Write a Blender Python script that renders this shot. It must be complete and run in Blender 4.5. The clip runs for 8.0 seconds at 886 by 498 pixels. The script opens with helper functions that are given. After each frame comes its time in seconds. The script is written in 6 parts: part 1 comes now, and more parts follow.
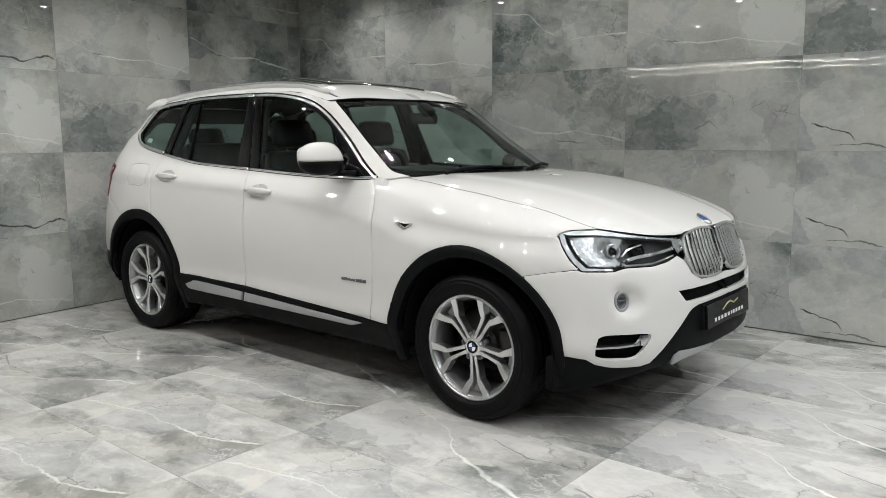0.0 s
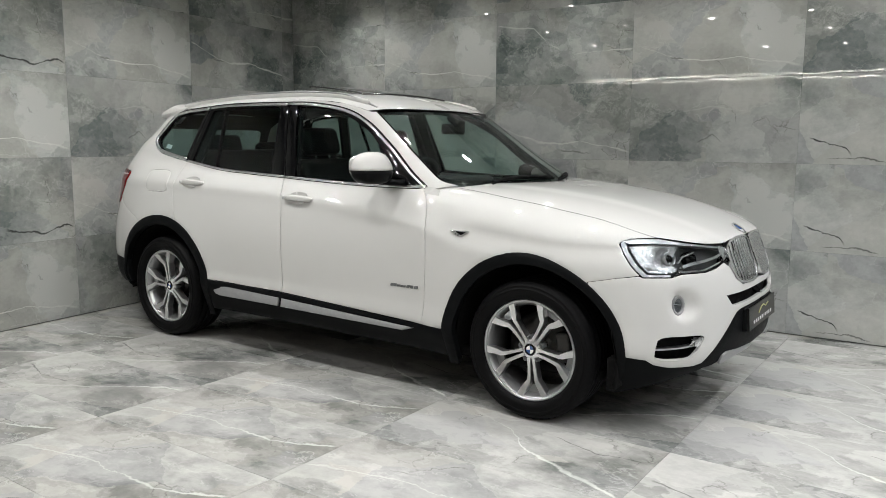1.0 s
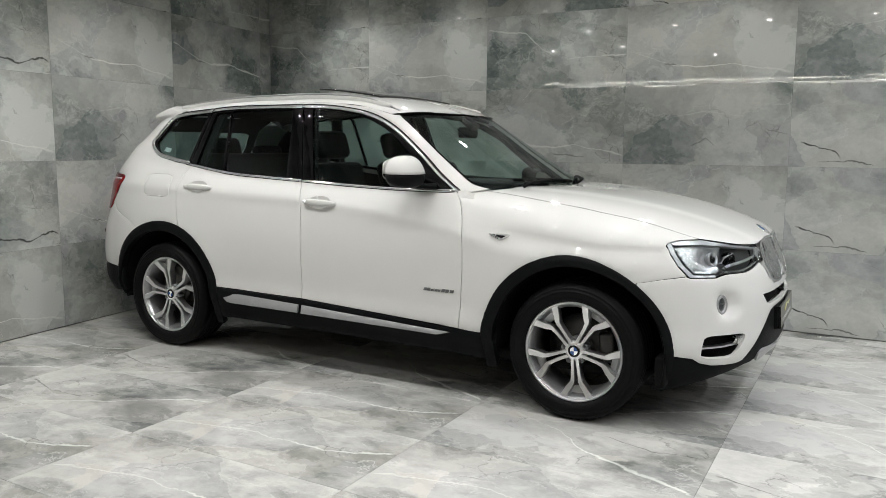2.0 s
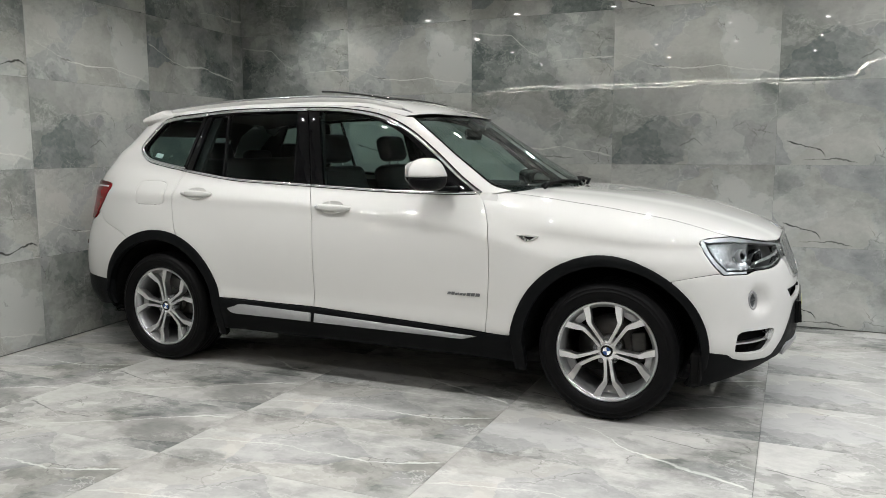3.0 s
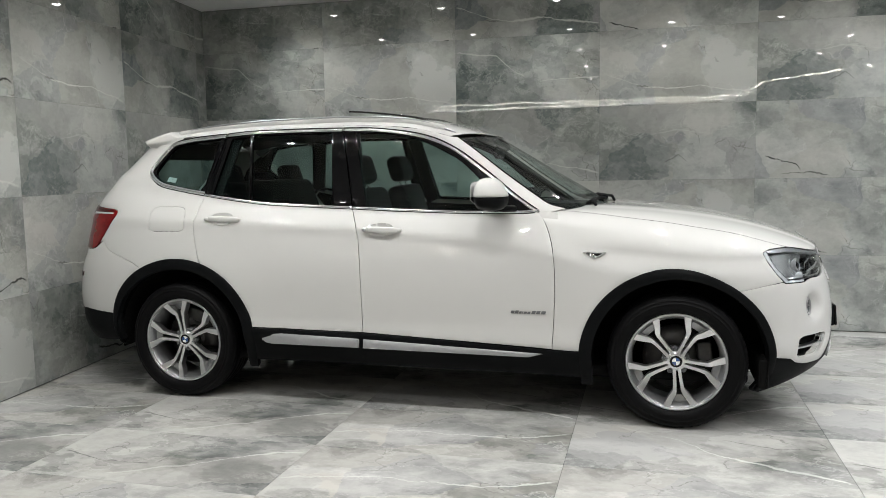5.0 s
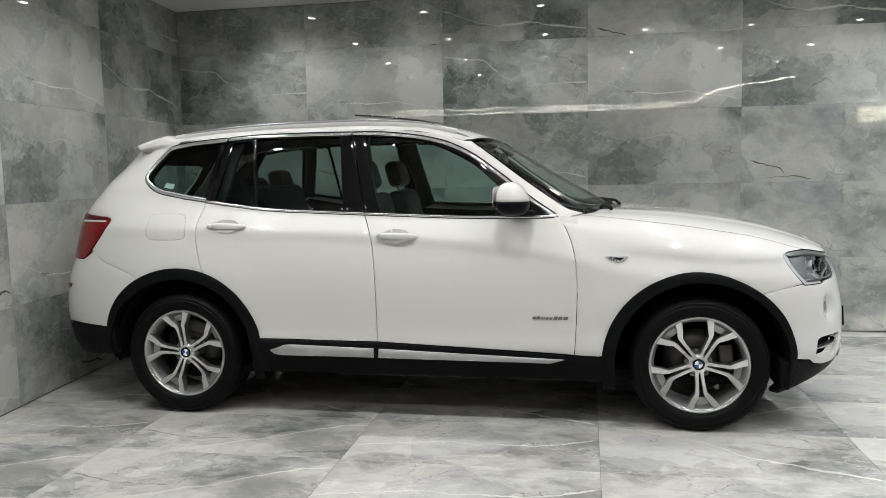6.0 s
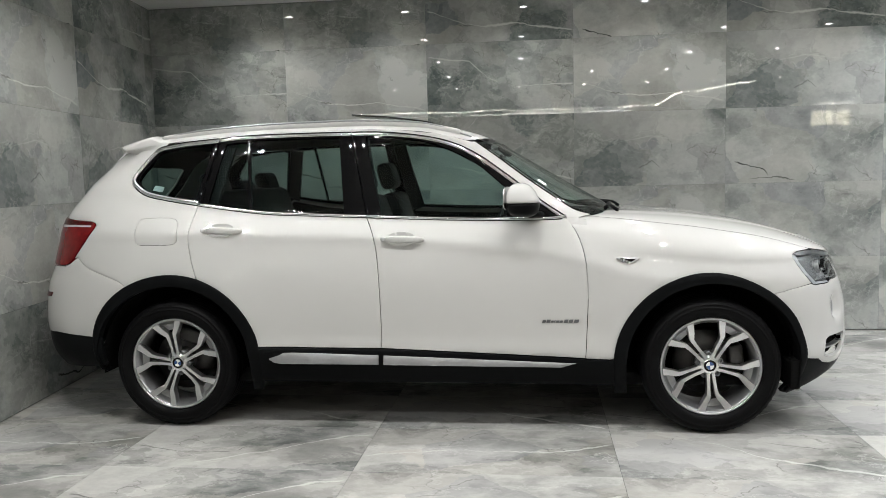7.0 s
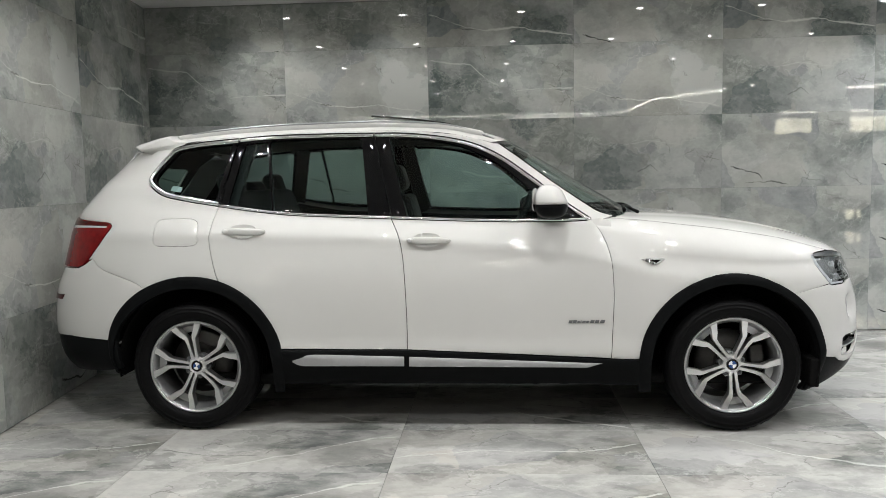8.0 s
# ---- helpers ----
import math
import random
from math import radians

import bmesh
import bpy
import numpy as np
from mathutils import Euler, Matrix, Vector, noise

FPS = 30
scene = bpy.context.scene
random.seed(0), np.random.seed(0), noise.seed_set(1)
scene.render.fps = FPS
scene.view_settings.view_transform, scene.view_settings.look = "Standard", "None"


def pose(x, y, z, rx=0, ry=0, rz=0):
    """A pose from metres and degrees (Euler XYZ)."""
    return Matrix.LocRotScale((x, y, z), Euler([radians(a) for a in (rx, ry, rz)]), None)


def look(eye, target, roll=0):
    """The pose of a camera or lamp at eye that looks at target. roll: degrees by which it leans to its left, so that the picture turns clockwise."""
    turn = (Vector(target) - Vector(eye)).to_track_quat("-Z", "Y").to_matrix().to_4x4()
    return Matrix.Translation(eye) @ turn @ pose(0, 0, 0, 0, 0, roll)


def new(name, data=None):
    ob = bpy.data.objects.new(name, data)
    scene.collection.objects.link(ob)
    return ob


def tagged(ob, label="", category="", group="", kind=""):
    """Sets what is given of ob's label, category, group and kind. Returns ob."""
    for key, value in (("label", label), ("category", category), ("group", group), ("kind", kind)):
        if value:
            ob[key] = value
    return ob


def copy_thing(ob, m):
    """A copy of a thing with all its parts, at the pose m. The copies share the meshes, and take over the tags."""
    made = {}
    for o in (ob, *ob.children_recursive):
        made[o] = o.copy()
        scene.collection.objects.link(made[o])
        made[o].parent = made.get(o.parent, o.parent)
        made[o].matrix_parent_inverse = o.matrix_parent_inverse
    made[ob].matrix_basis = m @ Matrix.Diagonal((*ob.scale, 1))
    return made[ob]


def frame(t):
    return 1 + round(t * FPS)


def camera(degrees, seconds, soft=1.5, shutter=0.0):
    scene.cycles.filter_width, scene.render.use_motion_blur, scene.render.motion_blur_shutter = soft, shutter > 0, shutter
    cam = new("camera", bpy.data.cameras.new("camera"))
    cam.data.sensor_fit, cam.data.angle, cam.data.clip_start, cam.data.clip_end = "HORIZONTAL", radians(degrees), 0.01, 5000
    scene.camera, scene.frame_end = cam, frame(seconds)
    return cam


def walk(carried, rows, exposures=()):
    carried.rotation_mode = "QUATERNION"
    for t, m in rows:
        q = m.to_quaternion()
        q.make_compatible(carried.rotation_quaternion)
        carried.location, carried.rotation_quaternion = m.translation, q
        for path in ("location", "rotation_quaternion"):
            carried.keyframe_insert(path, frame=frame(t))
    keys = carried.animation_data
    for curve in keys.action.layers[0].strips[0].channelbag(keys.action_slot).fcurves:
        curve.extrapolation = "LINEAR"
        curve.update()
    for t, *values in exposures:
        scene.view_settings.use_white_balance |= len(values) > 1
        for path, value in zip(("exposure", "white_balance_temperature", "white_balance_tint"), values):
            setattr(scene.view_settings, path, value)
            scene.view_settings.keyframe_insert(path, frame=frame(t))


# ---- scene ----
from mathutils.geometry import delaunay_2d_cdt

cam = camera(59.6, 8.0, 0.8)
PATH = [
    (0, (3.518, -3.601, 1.297), (2.251, -2.08, 1.013), -0.3),
    (0.5, (3.328, -3.8, 1.324), (2.123, -2.229, 1.044), 0.1),
    (1, (3.131, -4.08, 1.334), (1.999, -2.454, 1.06), 0.4),
    (2.5, (2.4, -4.456, 1.331), (1.51, -2.684, 1.071), 0.2),
    (3, (2.189, -4.537, 1.318), (1.373, -2.729, 1.065), -0.2),
    (3.5, (1.95, -4.577, 1.332), (1.206, -2.737, 1.087), -0.5),
    (4, (1.699, -4.722, 1.328), (1.034, -2.851, 1.096), -0.7),
    (4.5, (1.489, -4.806, 1.338), (0.897, -2.908, 1.117), -0.9),
    (6, (0.843, -4.853, 1.34), (0.479, -2.896, 1.141), -1.2),
    (6.5, (0.694, -4.834, 1.323), (0.395, -2.867, 1.126), -1.3),
    (7, (0.545, -4.794, 1.33), (0.304, -2.818, 1.139), -1.4),
    (7.5, (0.355, -4.812, 1.324), (0.177, -2.829, 1.139), -1.2),
    (8, (0.202, -4.833, 1.315), (0.065, -2.846, 1.136), -1.1),
]
walk(cam, [(t, look(eye, target, roll)) for t, eye, target, roll in PATH], [(0, -0.07), (1, -0.04), (3, 0.0), (8, 0.0)])

# ---- world and light ----
world = bpy.data.worlds.new("world")
scene.world = world
world.use_nodes = True
world.node_tree.nodes["Background"].inputs[0].default_value = (0.75, 0.85, 1.0, 1)
world.node_tree.nodes["Background"].inputs[1].default_value = 0.3

CEILING = 2.80
LED_GLOW, WINDOW_GLOW = 52.0, 9.0
ROW_WATTS = {1.13: 18.5, -0.36: 29.0, -1.95: 57.0, -3.52: 21.5, -5.1: 14.0}
# lamps near the side wall and those past the car's nose burn brighter, most of all along the back wall
END_GAIN = {"side": 1.5, "middle": 0.97, "nose": 3.1, "far": 1.9, "front": 1.2}
GRID_X = [-1.65 + 1.055 * k for k in range(-2, 8)]
GRID_Y = [1.13, -0.36, -1.95, -3.52, -5.1]


def left_wall_x(y):
    return -2.458 - 0.106 * (y + 0.907)


def back_wall_y(x):
    return 1.69 + 0.012 * (x - 0.5)


# ---- materials ----
def material(name):
    m = bpy.data.materials.new(name)
    m.use_nodes = True
    return m, m.node_tree.nodes, m.node_tree.links, m.node_tree.nodes["Principled BSDF"]


def plain(name, colour, rough=0.5, metal=0.0, coat=0.0, noise_scale=0.0, noise_amount=0.0, bump=0.0, spec=0.5, coat_rough=0.012):
    """A surface of one colour with grain in its colour, gloss and relief."""
    m, nodes, links, b = material(name)
    b.inputs["Base Color"].default_value = (*colour, 1)
    b.inputs["Roughness"].default_value = rough
    b.inputs["Metallic"].default_value = metal
    b.inputs["Coat Weight"].default_value = coat
    b.inputs["Coat Roughness"].default_value = coat_rough
    b.inputs["Specular IOR Level"].default_value = spec
    if noise_scale:
        co = nodes.new("ShaderNodeTexCoord")
        n1 = nodes.new("ShaderNodeTexNoise")
        n1.inputs["Scale"].default_value = noise_scale
        n1.inputs["Detail"].default_value = 6
        n2 = nodes.new("ShaderNodeTexNoise")
        n2.inputs["Scale"].default_value = noise_scale * 0.07
        n2.inputs["Detail"].default_value = 3
        links.new(co.outputs["Object"], n1.inputs["Vector"])
        links.new(co.outputs["Object"], n2.inputs["Vector"])
        add = nodes.new("ShaderNodeMath")
        add.operation = "ADD"
        links.new(n1.outputs["Fac"], add.inputs[0])
        links.new(n2.outputs["Fac"], add.inputs[1])
        ramp = nodes.new("ShaderNodeMapRange")
        ramp.inputs["From Min"].default_value, ramp.inputs["From Max"].default_value = 0.6, 1.4
        ramp.inputs["To Min"].default_value, ramp.inputs["To Max"].default_value = 1 - noise_amount, 1 + noise_amount
        links.new(add.outputs[0], ramp.inputs["Value"])
        mul = nodes.new("ShaderNodeVectorMath")
        mul.operation = "SCALE"
        mul.inputs[0].default_value = colour
        links.new(ramp.outputs[0], mul.inputs["Scale"])
        links.new(mul.outputs[0], b.inputs["Base Color"])
        rr = nodes.new("ShaderNodeMath")
        rr.operation = "MULTIPLY"
        rr.inputs[1].default_value = rough
        links.new(ramp.outputs[0], rr.inputs[0])
        links.new(rr.outputs[0], b.inputs["Roughness"])
        if bump:
            bp = nodes.new("ShaderNodeBump")
            bp.inputs["Strength"].default_value = bump
            bp.inputs["Distance"].default_value = 0.002
            links.new(n1.outputs["Fac"], bp.inputs["Height"])
            links.new(bp.outputs[0], b.inputs["Normal"])
    return m


def glow(name, colour, strength):
    m, nodes, links, b = material(name)
    b.inputs["Base Color"].default_value = (*colour, 1)
    b.inputs["Emission Color"].default_value = (*colour, 1)
    b.inputs["Emission Strength"].default_value = strength
    return m


def pane(name, tint, gloss_rough=0.0, least=0.026):
    """Thin tinted glass: see-through, with a mirror gloss that grows at grazing angles."""
    m, nodes, links, b = material(name)
    nodes.remove(b)
    out = nodes["Material Output"]
    t = nodes.new("ShaderNodeBsdfTransparent")
    t.inputs[0].default_value = (*tint, 1)
    g = nodes.new("ShaderNodeBsdfGlossy")
    g.inputs["Roughness"].default_value = gloss_rough
    facing = nodes.new("ShaderNodeLayerWeight")
    facing.inputs[0].default_value = 0.5
    power = nodes.new("ShaderNodeMath")
    power.operation, power.inputs[1].default_value = "POWER", 5.0
    links.new(facing.outputs["Facing"], power.inputs[0])
    f = nodes.new("ShaderNodeMapRange")
    f.inputs["To Min"].default_value, f.inputs["To Max"].default_value = least, 1.0
    links.new(power.outputs[0], f.inputs["Value"])
    mix = nodes.new("ShaderNodeMixShader")
    links.new(f.outputs[0], mix.inputs[0])
    links.new(t.outputs[0], mix.inputs[1])
    links.new(g.outputs[0], mix.inputs[2])
    links.new(mix.outputs[0], out.inputs[0])
    return m


def marble(name, rough, seed, light=0.0, veins=(), cracks=(), along=1.0, ground=(0.094, 0.116, 0.111), pale=(0.485, 0.497, 0.478), feather=0.0):
    """One print of polished grey-green stone: layers of torn pale patches on a darker ground, crackle, pale veins and dark cracks.

    veins and cracks: (points across the tile from left to right, width, strength).
    """
    m, nodes, links, b = material(name)

    def math_node(op, a, c=None, clamp=False):
        n = nodes.new("ShaderNodeMath")
        n.operation, n.use_clamp = op, clamp
        for i, v in enumerate((a, c)):
            if v is None:
                continue
            if isinstance(v, (int, float)):
                n.inputs[i].default_value = v
            else:
                links.new(v, n.inputs[i])
        return n.outputs[0]

    def mapped(value, a, c, lo, hi, step="SMOOTHSTEP"):
        n = nodes.new("ShaderNodeMapRange")
        n.interpolation_type = step
        for key, v in (("From Min", a), ("From Max", c), ("To Min", lo), ("To Max", hi)):
            n.inputs[key].default_value = v
        links.new(value, n.inputs["Value"])
        return n.outputs[0]

    def mixed(fac, a, c):
        n = nodes.new("ShaderNodeMix")
        n.data_type = "RGBA"
        links.new(fac, n.inputs["Factor"])
        for i, v in ((6, a), (7, c)):
            if isinstance(v, tuple):
                n.inputs[i].default_value = (*v, 1)
            else:
                links.new(v, n.inputs[i])
        return n.outputs[2]
    co = nodes.new("ShaderNodeTexCoord")
    place = nodes.new("ShaderNodeMapping")
    place.inputs["Location"].default_value = (seed * 7.31, seed * 3.17, seed * 1.7)
    place.inputs["Scale"].default_value = (along, 1.15, 1.0)
    place.inputs["Rotation"].default_value = (0, 0, 0.12)
    links.new(co.outputs["Object"], place.inputs["Vector"])
    jag = nodes.new("ShaderNodeTexNoise")
    for key, v in (("Scale", 3.0), ("Detail", 7), ("Roughness", 0.6)):
        jag.inputs[key].default_value = v
    links.new(place.outputs[0], jag.inputs["Vector"])
    bend = nodes.new("ShaderNodeMix")
    bend.data_type = "VECTOR"
    bend.inputs["Factor"].default_value = 0.22
    links.new(place.outputs[0], bend.inputs[4])
    links.new(jag.outputs["Color"], bend.inputs[5])

    def noise_at(scale, detail, roughness, off=0.0, source=place.outputs[0]):
        n = nodes.new("ShaderNodeTexNoise")
        for key, v in (("Scale", scale), ("Detail", detail), ("Roughness", roughness)):
            n.inputs[key].default_value = v
        sh = nodes.new("ShaderNodeVectorMath")
        sh.inputs[1].default_value = (off, off * 1.7, off * 0.6)
        links.new(source, sh.inputs[0])
        links.new(sh.outputs[0], n.inputs["Vector"])
        return n.outputs["Fac"]
    broad = noise_at(1.1, 2, 0.5)
    torn = noise_at(2.0, 11, 0.56, 4.0, bend.outputs[1])
    second = noise_at(3.6, 9, 0.58, 11.0, bend.outputs[1])
    fine = noise_at(30, 6, 0.68, 9.0)
    mid = noise_at(9.0, 6, 0.62, 15.0)
    crisp = mapped(noise_at(1.8, 2, 0.5, 21.0), 0.42, 0.58, 0.0, 1.0)

    def layer(source, level):
        """A torn patch: its edge is crisp in places and fades in others."""
        sharp, soft = mapped(source, level - 0.006, level + 0.008, 0, 1), mapped(source, level - 0.05, level + 0.05, 0, 1)
        return math_node("ADD", math_node("MULTIPLY", sharp, crisp), math_node("MULTIPLY", soft, math_node("SUBTRACT", 1.0, crisp)))
    low, middle, high = (layer(torn, k - light * 0.6) for k in (0.435, 0.50, 0.565))
    flake = nodes.new("ShaderNodeTexVoronoi")
    flake.inputs["Scale"].default_value = 3.1
    links.new(bend.outputs[1], flake.inputs["Vector"])
    tint = nodes.new("ShaderNodeSeparateColor")
    links.new(flake.outputs["Color"], tint.inputs[0])
    depth = 1.35 if feather else 1.0
    tone = math_node("ADD", math_node("MULTIPLY", low, 0.20 * depth), math_node("MULTIPLY", middle, 0.19 * depth))
    tone = math_node("ADD", tone, math_node("MULTIPLY", high, 0.17 * depth))
    tone = math_node("ADD", tone, math_node("MULTIPLY", layer(second, 0.52), 0.17))
    tone = math_node("ADD", tone, math_node("MULTIPLY", tint.outputs[0], 0.20))
    tone = math_node("ADD", tone, mapped(broad, 0.3, 0.7, -0.11, 0.11, "LINEAR"))
    tone = math_node("ADD", tone, mapped(mid, 0.3, 0.7, -0.10, 0.10, "LINEAR"))
    tone = math_node("ADD", tone, mapped(fine, 0.3, 0.7, -0.08, 0.08, "LINEAR"))
    # a lace of crushed grains lies over the darker ground
    dark = math_node("SUBTRACT", 1.0, middle)
    lace = mapped(math_node("ABSOLUTE", math_node("SUBTRACT", noise_at(9.5, 7, 0.66, 33.0, bend.outputs[1]), 0.5)), 0.0, 0.035, 1.0, 0.0)
    lace = math_node("MULTIPLY", math_node("MULTIPLY", lace, dark), mapped(noise_at(2.6, 2, 0.5, 41.0), 0.45, 0.58, 0.0, 0.26))
    tone = math_node("ADD", tone, lace)
    tone = math_node("ADD", tone, light * 1.3 + (-0.04 if feather else 0.06))
    base = mixed(mapped(tone, 0.0, 1.0, 0.0, 1.0, "LINEAR"), ground, pale)
    # some flakes lean to beige, others to a cool violet grey
    base = mixed(mapped(tint.outputs[1], 0.5, 1.0, 0.0, 0.40, "LINEAR"), base, tuple(k * f for k, f in zip(pale, (0.90, 0.85, 0.79))))
    base = mixed(mapped(tint.outputs[2], 0.55, 1.0, 0.0, 0.34, "LINEAR"), base, (0.25, 0.258, 0.285))
    # short brown crackle in a few places
    edge = nodes.new("ShaderNodeTexVoronoi")
    edge.feature = "DISTANCE_TO_EDGE"
    edge.inputs["Scale"].default_value = 6.5
    links.new(bend.outputs[1], edge.inputs["Vector"])
    thread = mapped(edge.outputs["Distance"], 0.0, 0.022, 1.0, 0.0)
    base = mixed(math_node("MULTIPLY", thread, mapped(noise_at(2.9, 3, 0.5, 5.0), 0.56, 0.66, 0.0, 0.55)), base, (0.07, 0.068, 0.058))
    base = mixed(math_node("MULTIPLY", thread, mapped(noise_at(2.3, 3, 0.5, 27.0), 0.55, 0.65, 0.0, 0.15 if feather else 0.35)), base, (0.60, 0.61, 0.58))
    if feather:
        wisp = mapped(math_node("ABSOLUTE", math_node("SUBTRACT", noise_at(3.4, 8, 0.6, 51.0, bend.outputs[1]), 0.5)), 0.0, 0.014, 1.0, 0.0)
        base = mixed(math_node("MULTIPLY", wisp, mapped(noise_at(2.0, 2, 0.5, 61.0), 0.48, 0.62, 0.0, feather * 0.7)), base, (0.72, 0.71, 0.69))
    xyz = nodes.new("ShaderNodeSeparateXYZ")
    links.new(co.outputs["Object"], xyz.inputs[0])

    def nearness(points, width, off, rag):
        """0 to 1 towards a ragged line through points across the tile."""
        at = math_node("ADD", math_node("MULTIPLY", math_node("SUBTRACT", noise_at(6.5, 7, 0.62, off), 0.5), rag * 2), points[0][1])
        for (x0, y0), (x1, y1) in zip(points, points[1:]):
            at = math_node("ADD", at, mapped(xyz.outputs[0], x0, x1, 0.0, y1 - y0, "LINEAR"))
        gap = math_node("ABSOLUTE", math_node("SUBTRACT", xyz.outputs[1], at))
        gap = math_node("DIVIDE", gap, mapped(noise_at(5.0, 3, 0.5, off + 1), 0.35, 0.65, width * 0.35, width * 1.5))
        reach = math_node("MULTIPLY", mapped(xyz.outputs[0], points[0][0], points[0][0] + 0.04, 0, 1), mapped(xyz.outputs[0], points[-1][0] - 0.04, points[-1][0], 1, 0))
        return math_node("MULTIPLY", mapped(gap, 0.15, 1.0, 1, 0), reach)
    for k, (points, width, strength) in enumerate(veins):
        v = math_node("MULTIPLY", nearness(points, width, 13.0 + 3 * k, 0.055 if feather else 0.028), mapped(noise_at(3.0, 3, 0.5, 3.0 + k), 0.36, 0.58, 0.4 * strength, strength))
        base = mixed(v, base, (0.66, 0.67, 0.63))
    for k, (points, width, strength) in enumerate(cracks):
        v = math_node("MULTIPLY", nearness(points, width, 23.0 + 5 * k, 0.04), strength)
        base = mixed(v, base, (0.028, 0.030, 0.027))
    links.new(base, b.inputs["Base Color"])
    links.new(mapped(fine, 0.3, 0.7, rough * 0.8, rough * 1.3), b.inputs["Roughness"])
    b.inputs["IOR"].default_value = 1.55
    # polished tiles are never quite flat: a broad swell, and on the wall a finer ripple
    normal = None
    for scale, detail, strength, distance in ((2.4, 1.5, 0.2 if feather else 0.42, 0.0012), (9.0, 2.5, 0.5, 0.00030))[:1 if feather else 2]:
        swell = nodes.new("ShaderNodeTexNoise")
        swell.inputs["Scale"].default_value, swell.inputs["Detail"].default_value = scale, detail
        links.new(co.outputs["Object"], swell.inputs["Vector"])
        bp = nodes.new("ShaderNodeBump")
        bp.inputs["Strength"].default_value, bp.inputs["Distance"].default_value = strength, distance
        links.new(swell.outputs["Fac"], bp.inputs["Height"])
        if normal:
            links.new(normal, bp.inputs["Normal"])
        normal = bp.outputs[0]
    links.new(normal, b.inputs["Normal"])
    return m


# the wall's prints, several of which return along the wall
LONG_VEIN = [(-0.56, -0.04), (-0.38, -0.11), (-0.18, -0.165), (0.02, -0.175), (0.18, -0.16), (0.42, -0.20), (0.61, -0.235)]
STEP_CRACK = [(-0.54, -0.125), (-0.40, -0.165), (-0.31, -0.195), (-0.26, -0.255)]
FOOT_CRACK = [(0.06, -0.19), (0.20, -0.23), (0.34, -0.245), (0.46, -0.20), (0.60, -0.215)]
WALL_PRINTS = {
    "A": marble("wall_stone_veined", 0.014, 1.0, 0.008, [(LONG_VEIN, 0.011, 0.8), ([(0.10, 0.12), (0.17, -0.02), (0.14, -0.16)], 0.006, 0.3)], [([(-0.32, -0.13), (-0.16, -0.175)], 0.006, 0.6)]),
    "B": marble("wall_stone_dark", 0.014, 2.6, -0.035, [([(-0.60, 0.19), (-0.25, 0.15), (-0.10, 0.02), (0.0, -0.04)], 0.010, 0.5), ([(0.10, -0.075), (0.30, -0.055), (0.61, -0.055)], 0.008, 0.7), ([(0.36, 0.30), (0.37, 0.02), (0.40, -0.08)], 0.006, 0.4)]),
    "C": marble("wall_stone_cracked", 0.014, 4.1, 0.046, (), [(STEP_CRACK, 0.013, 0.95), ([(-0.42, -0.262), (-0.20, -0.25), (-0.05, -0.285)], 0.008, 0.7)]),
    "D": marble("wall_stone_mottled", 0.014, 5.7, 0.036, [([(-0.30, 0.05), (0.0, 0.10), (0.28, 0.06)], 0.006, 0.25)], [([(-0.10, -0.17), (0.02, -0.10), (0.10, -0.16)], 0.007, 0.4)]),
    "E": marble("wall_stone_dark_cracked", 0.014, 7.4, -0.045, [([(-0.50, 0.02), (-0.15, 0.07), (0.1, 0.05)], 0.005, 0.25)], [(FOOT_CRACK, 0.010, 0.9)]),
    "F": marble("wall_stone_dark_veined", 0.014, 8.8, -0.05, [([(-0.60, 0.08), (-0.30, -0.04), (-0.10, -0.07), (0.15, -0.05), (0.61, -0.13)], 0.010, 0.65)], [([(-0.35, -0.035), (-0.18, -0.075)], 0.007, 0.5)]),
    "G": marble("wall_stone_dark_long_vein", 0.014, 10.3, -0.04, [(LONG_VEIN, 0.010, 0.65)], [([(0.0, -0.22), (0.3, -0.25)], 0.008, 0.5)]),
}
FLOOR_GROUND, FLOOR_PALE = (0.118, 0.126, 0.119), (0.538, 0.531, 0.508)
FLOOR_PRINTS = {
    "A": marble("floor_stone_veined", 0.045, 11.0, 0.06, [([(-0.60, 0.20), (-0.25, 0.05), (0.05, 0.02), (0.35, -0.14), (0.60, -0.20)], 0.013, 0.95)], (), 0.85, FLOOR_GROUND, FLOOR_PALE, 0.45),
    "B": marble("floor_stone_pale", 0.045, 12.7, 0.075, [([(-0.2, -0.24), (0.15, -0.05), (0.45, 0.16), (0.60, 0.20)], 0.010, 0.8)], [([(-0.58, -0.02), (-0.30, -0.10), (-0.05, -0.08)], 0.007, 0.5)], 0.85, FLOOR_GROUND, FLOOR_PALE, 0.35),
    "C": marble("floor_stone_grey", 0.045, 14.2, 0.05, [([(-0.60, -0.10), (-0.2, 0.0), (0.3, -0.03), (0.60, 0.10)], 0.009, 0.75)], (), 0.85, FLOOR_GROUND, FLOOR_PALE, 0.5),
    "D": marble("floor_stone_clouded", 0.045, 15.9, 0.065, [([(-0.40, 0.28), (-0.1, 0.12), (0.1, -0.06), (0.6, -0.26)], 0.013, 0.95)], [([(0.1, 0.18), (0.35, 0.10), (0.55, 0.12)], 0.006, 0.45)], 0.85, FLOOR_GROUND, FLOOR_PALE, 0.4),
}
GROUT = plain("grout", (0.13, 0.137, 0.13), 0.8, noise_scale=60, noise_amount=0.2)
PLASTER = plain("white_plaster", (0.78, 0.78, 0.77), 0.7, noise_scale=30, noise_amount=0.03, bump=0.2)
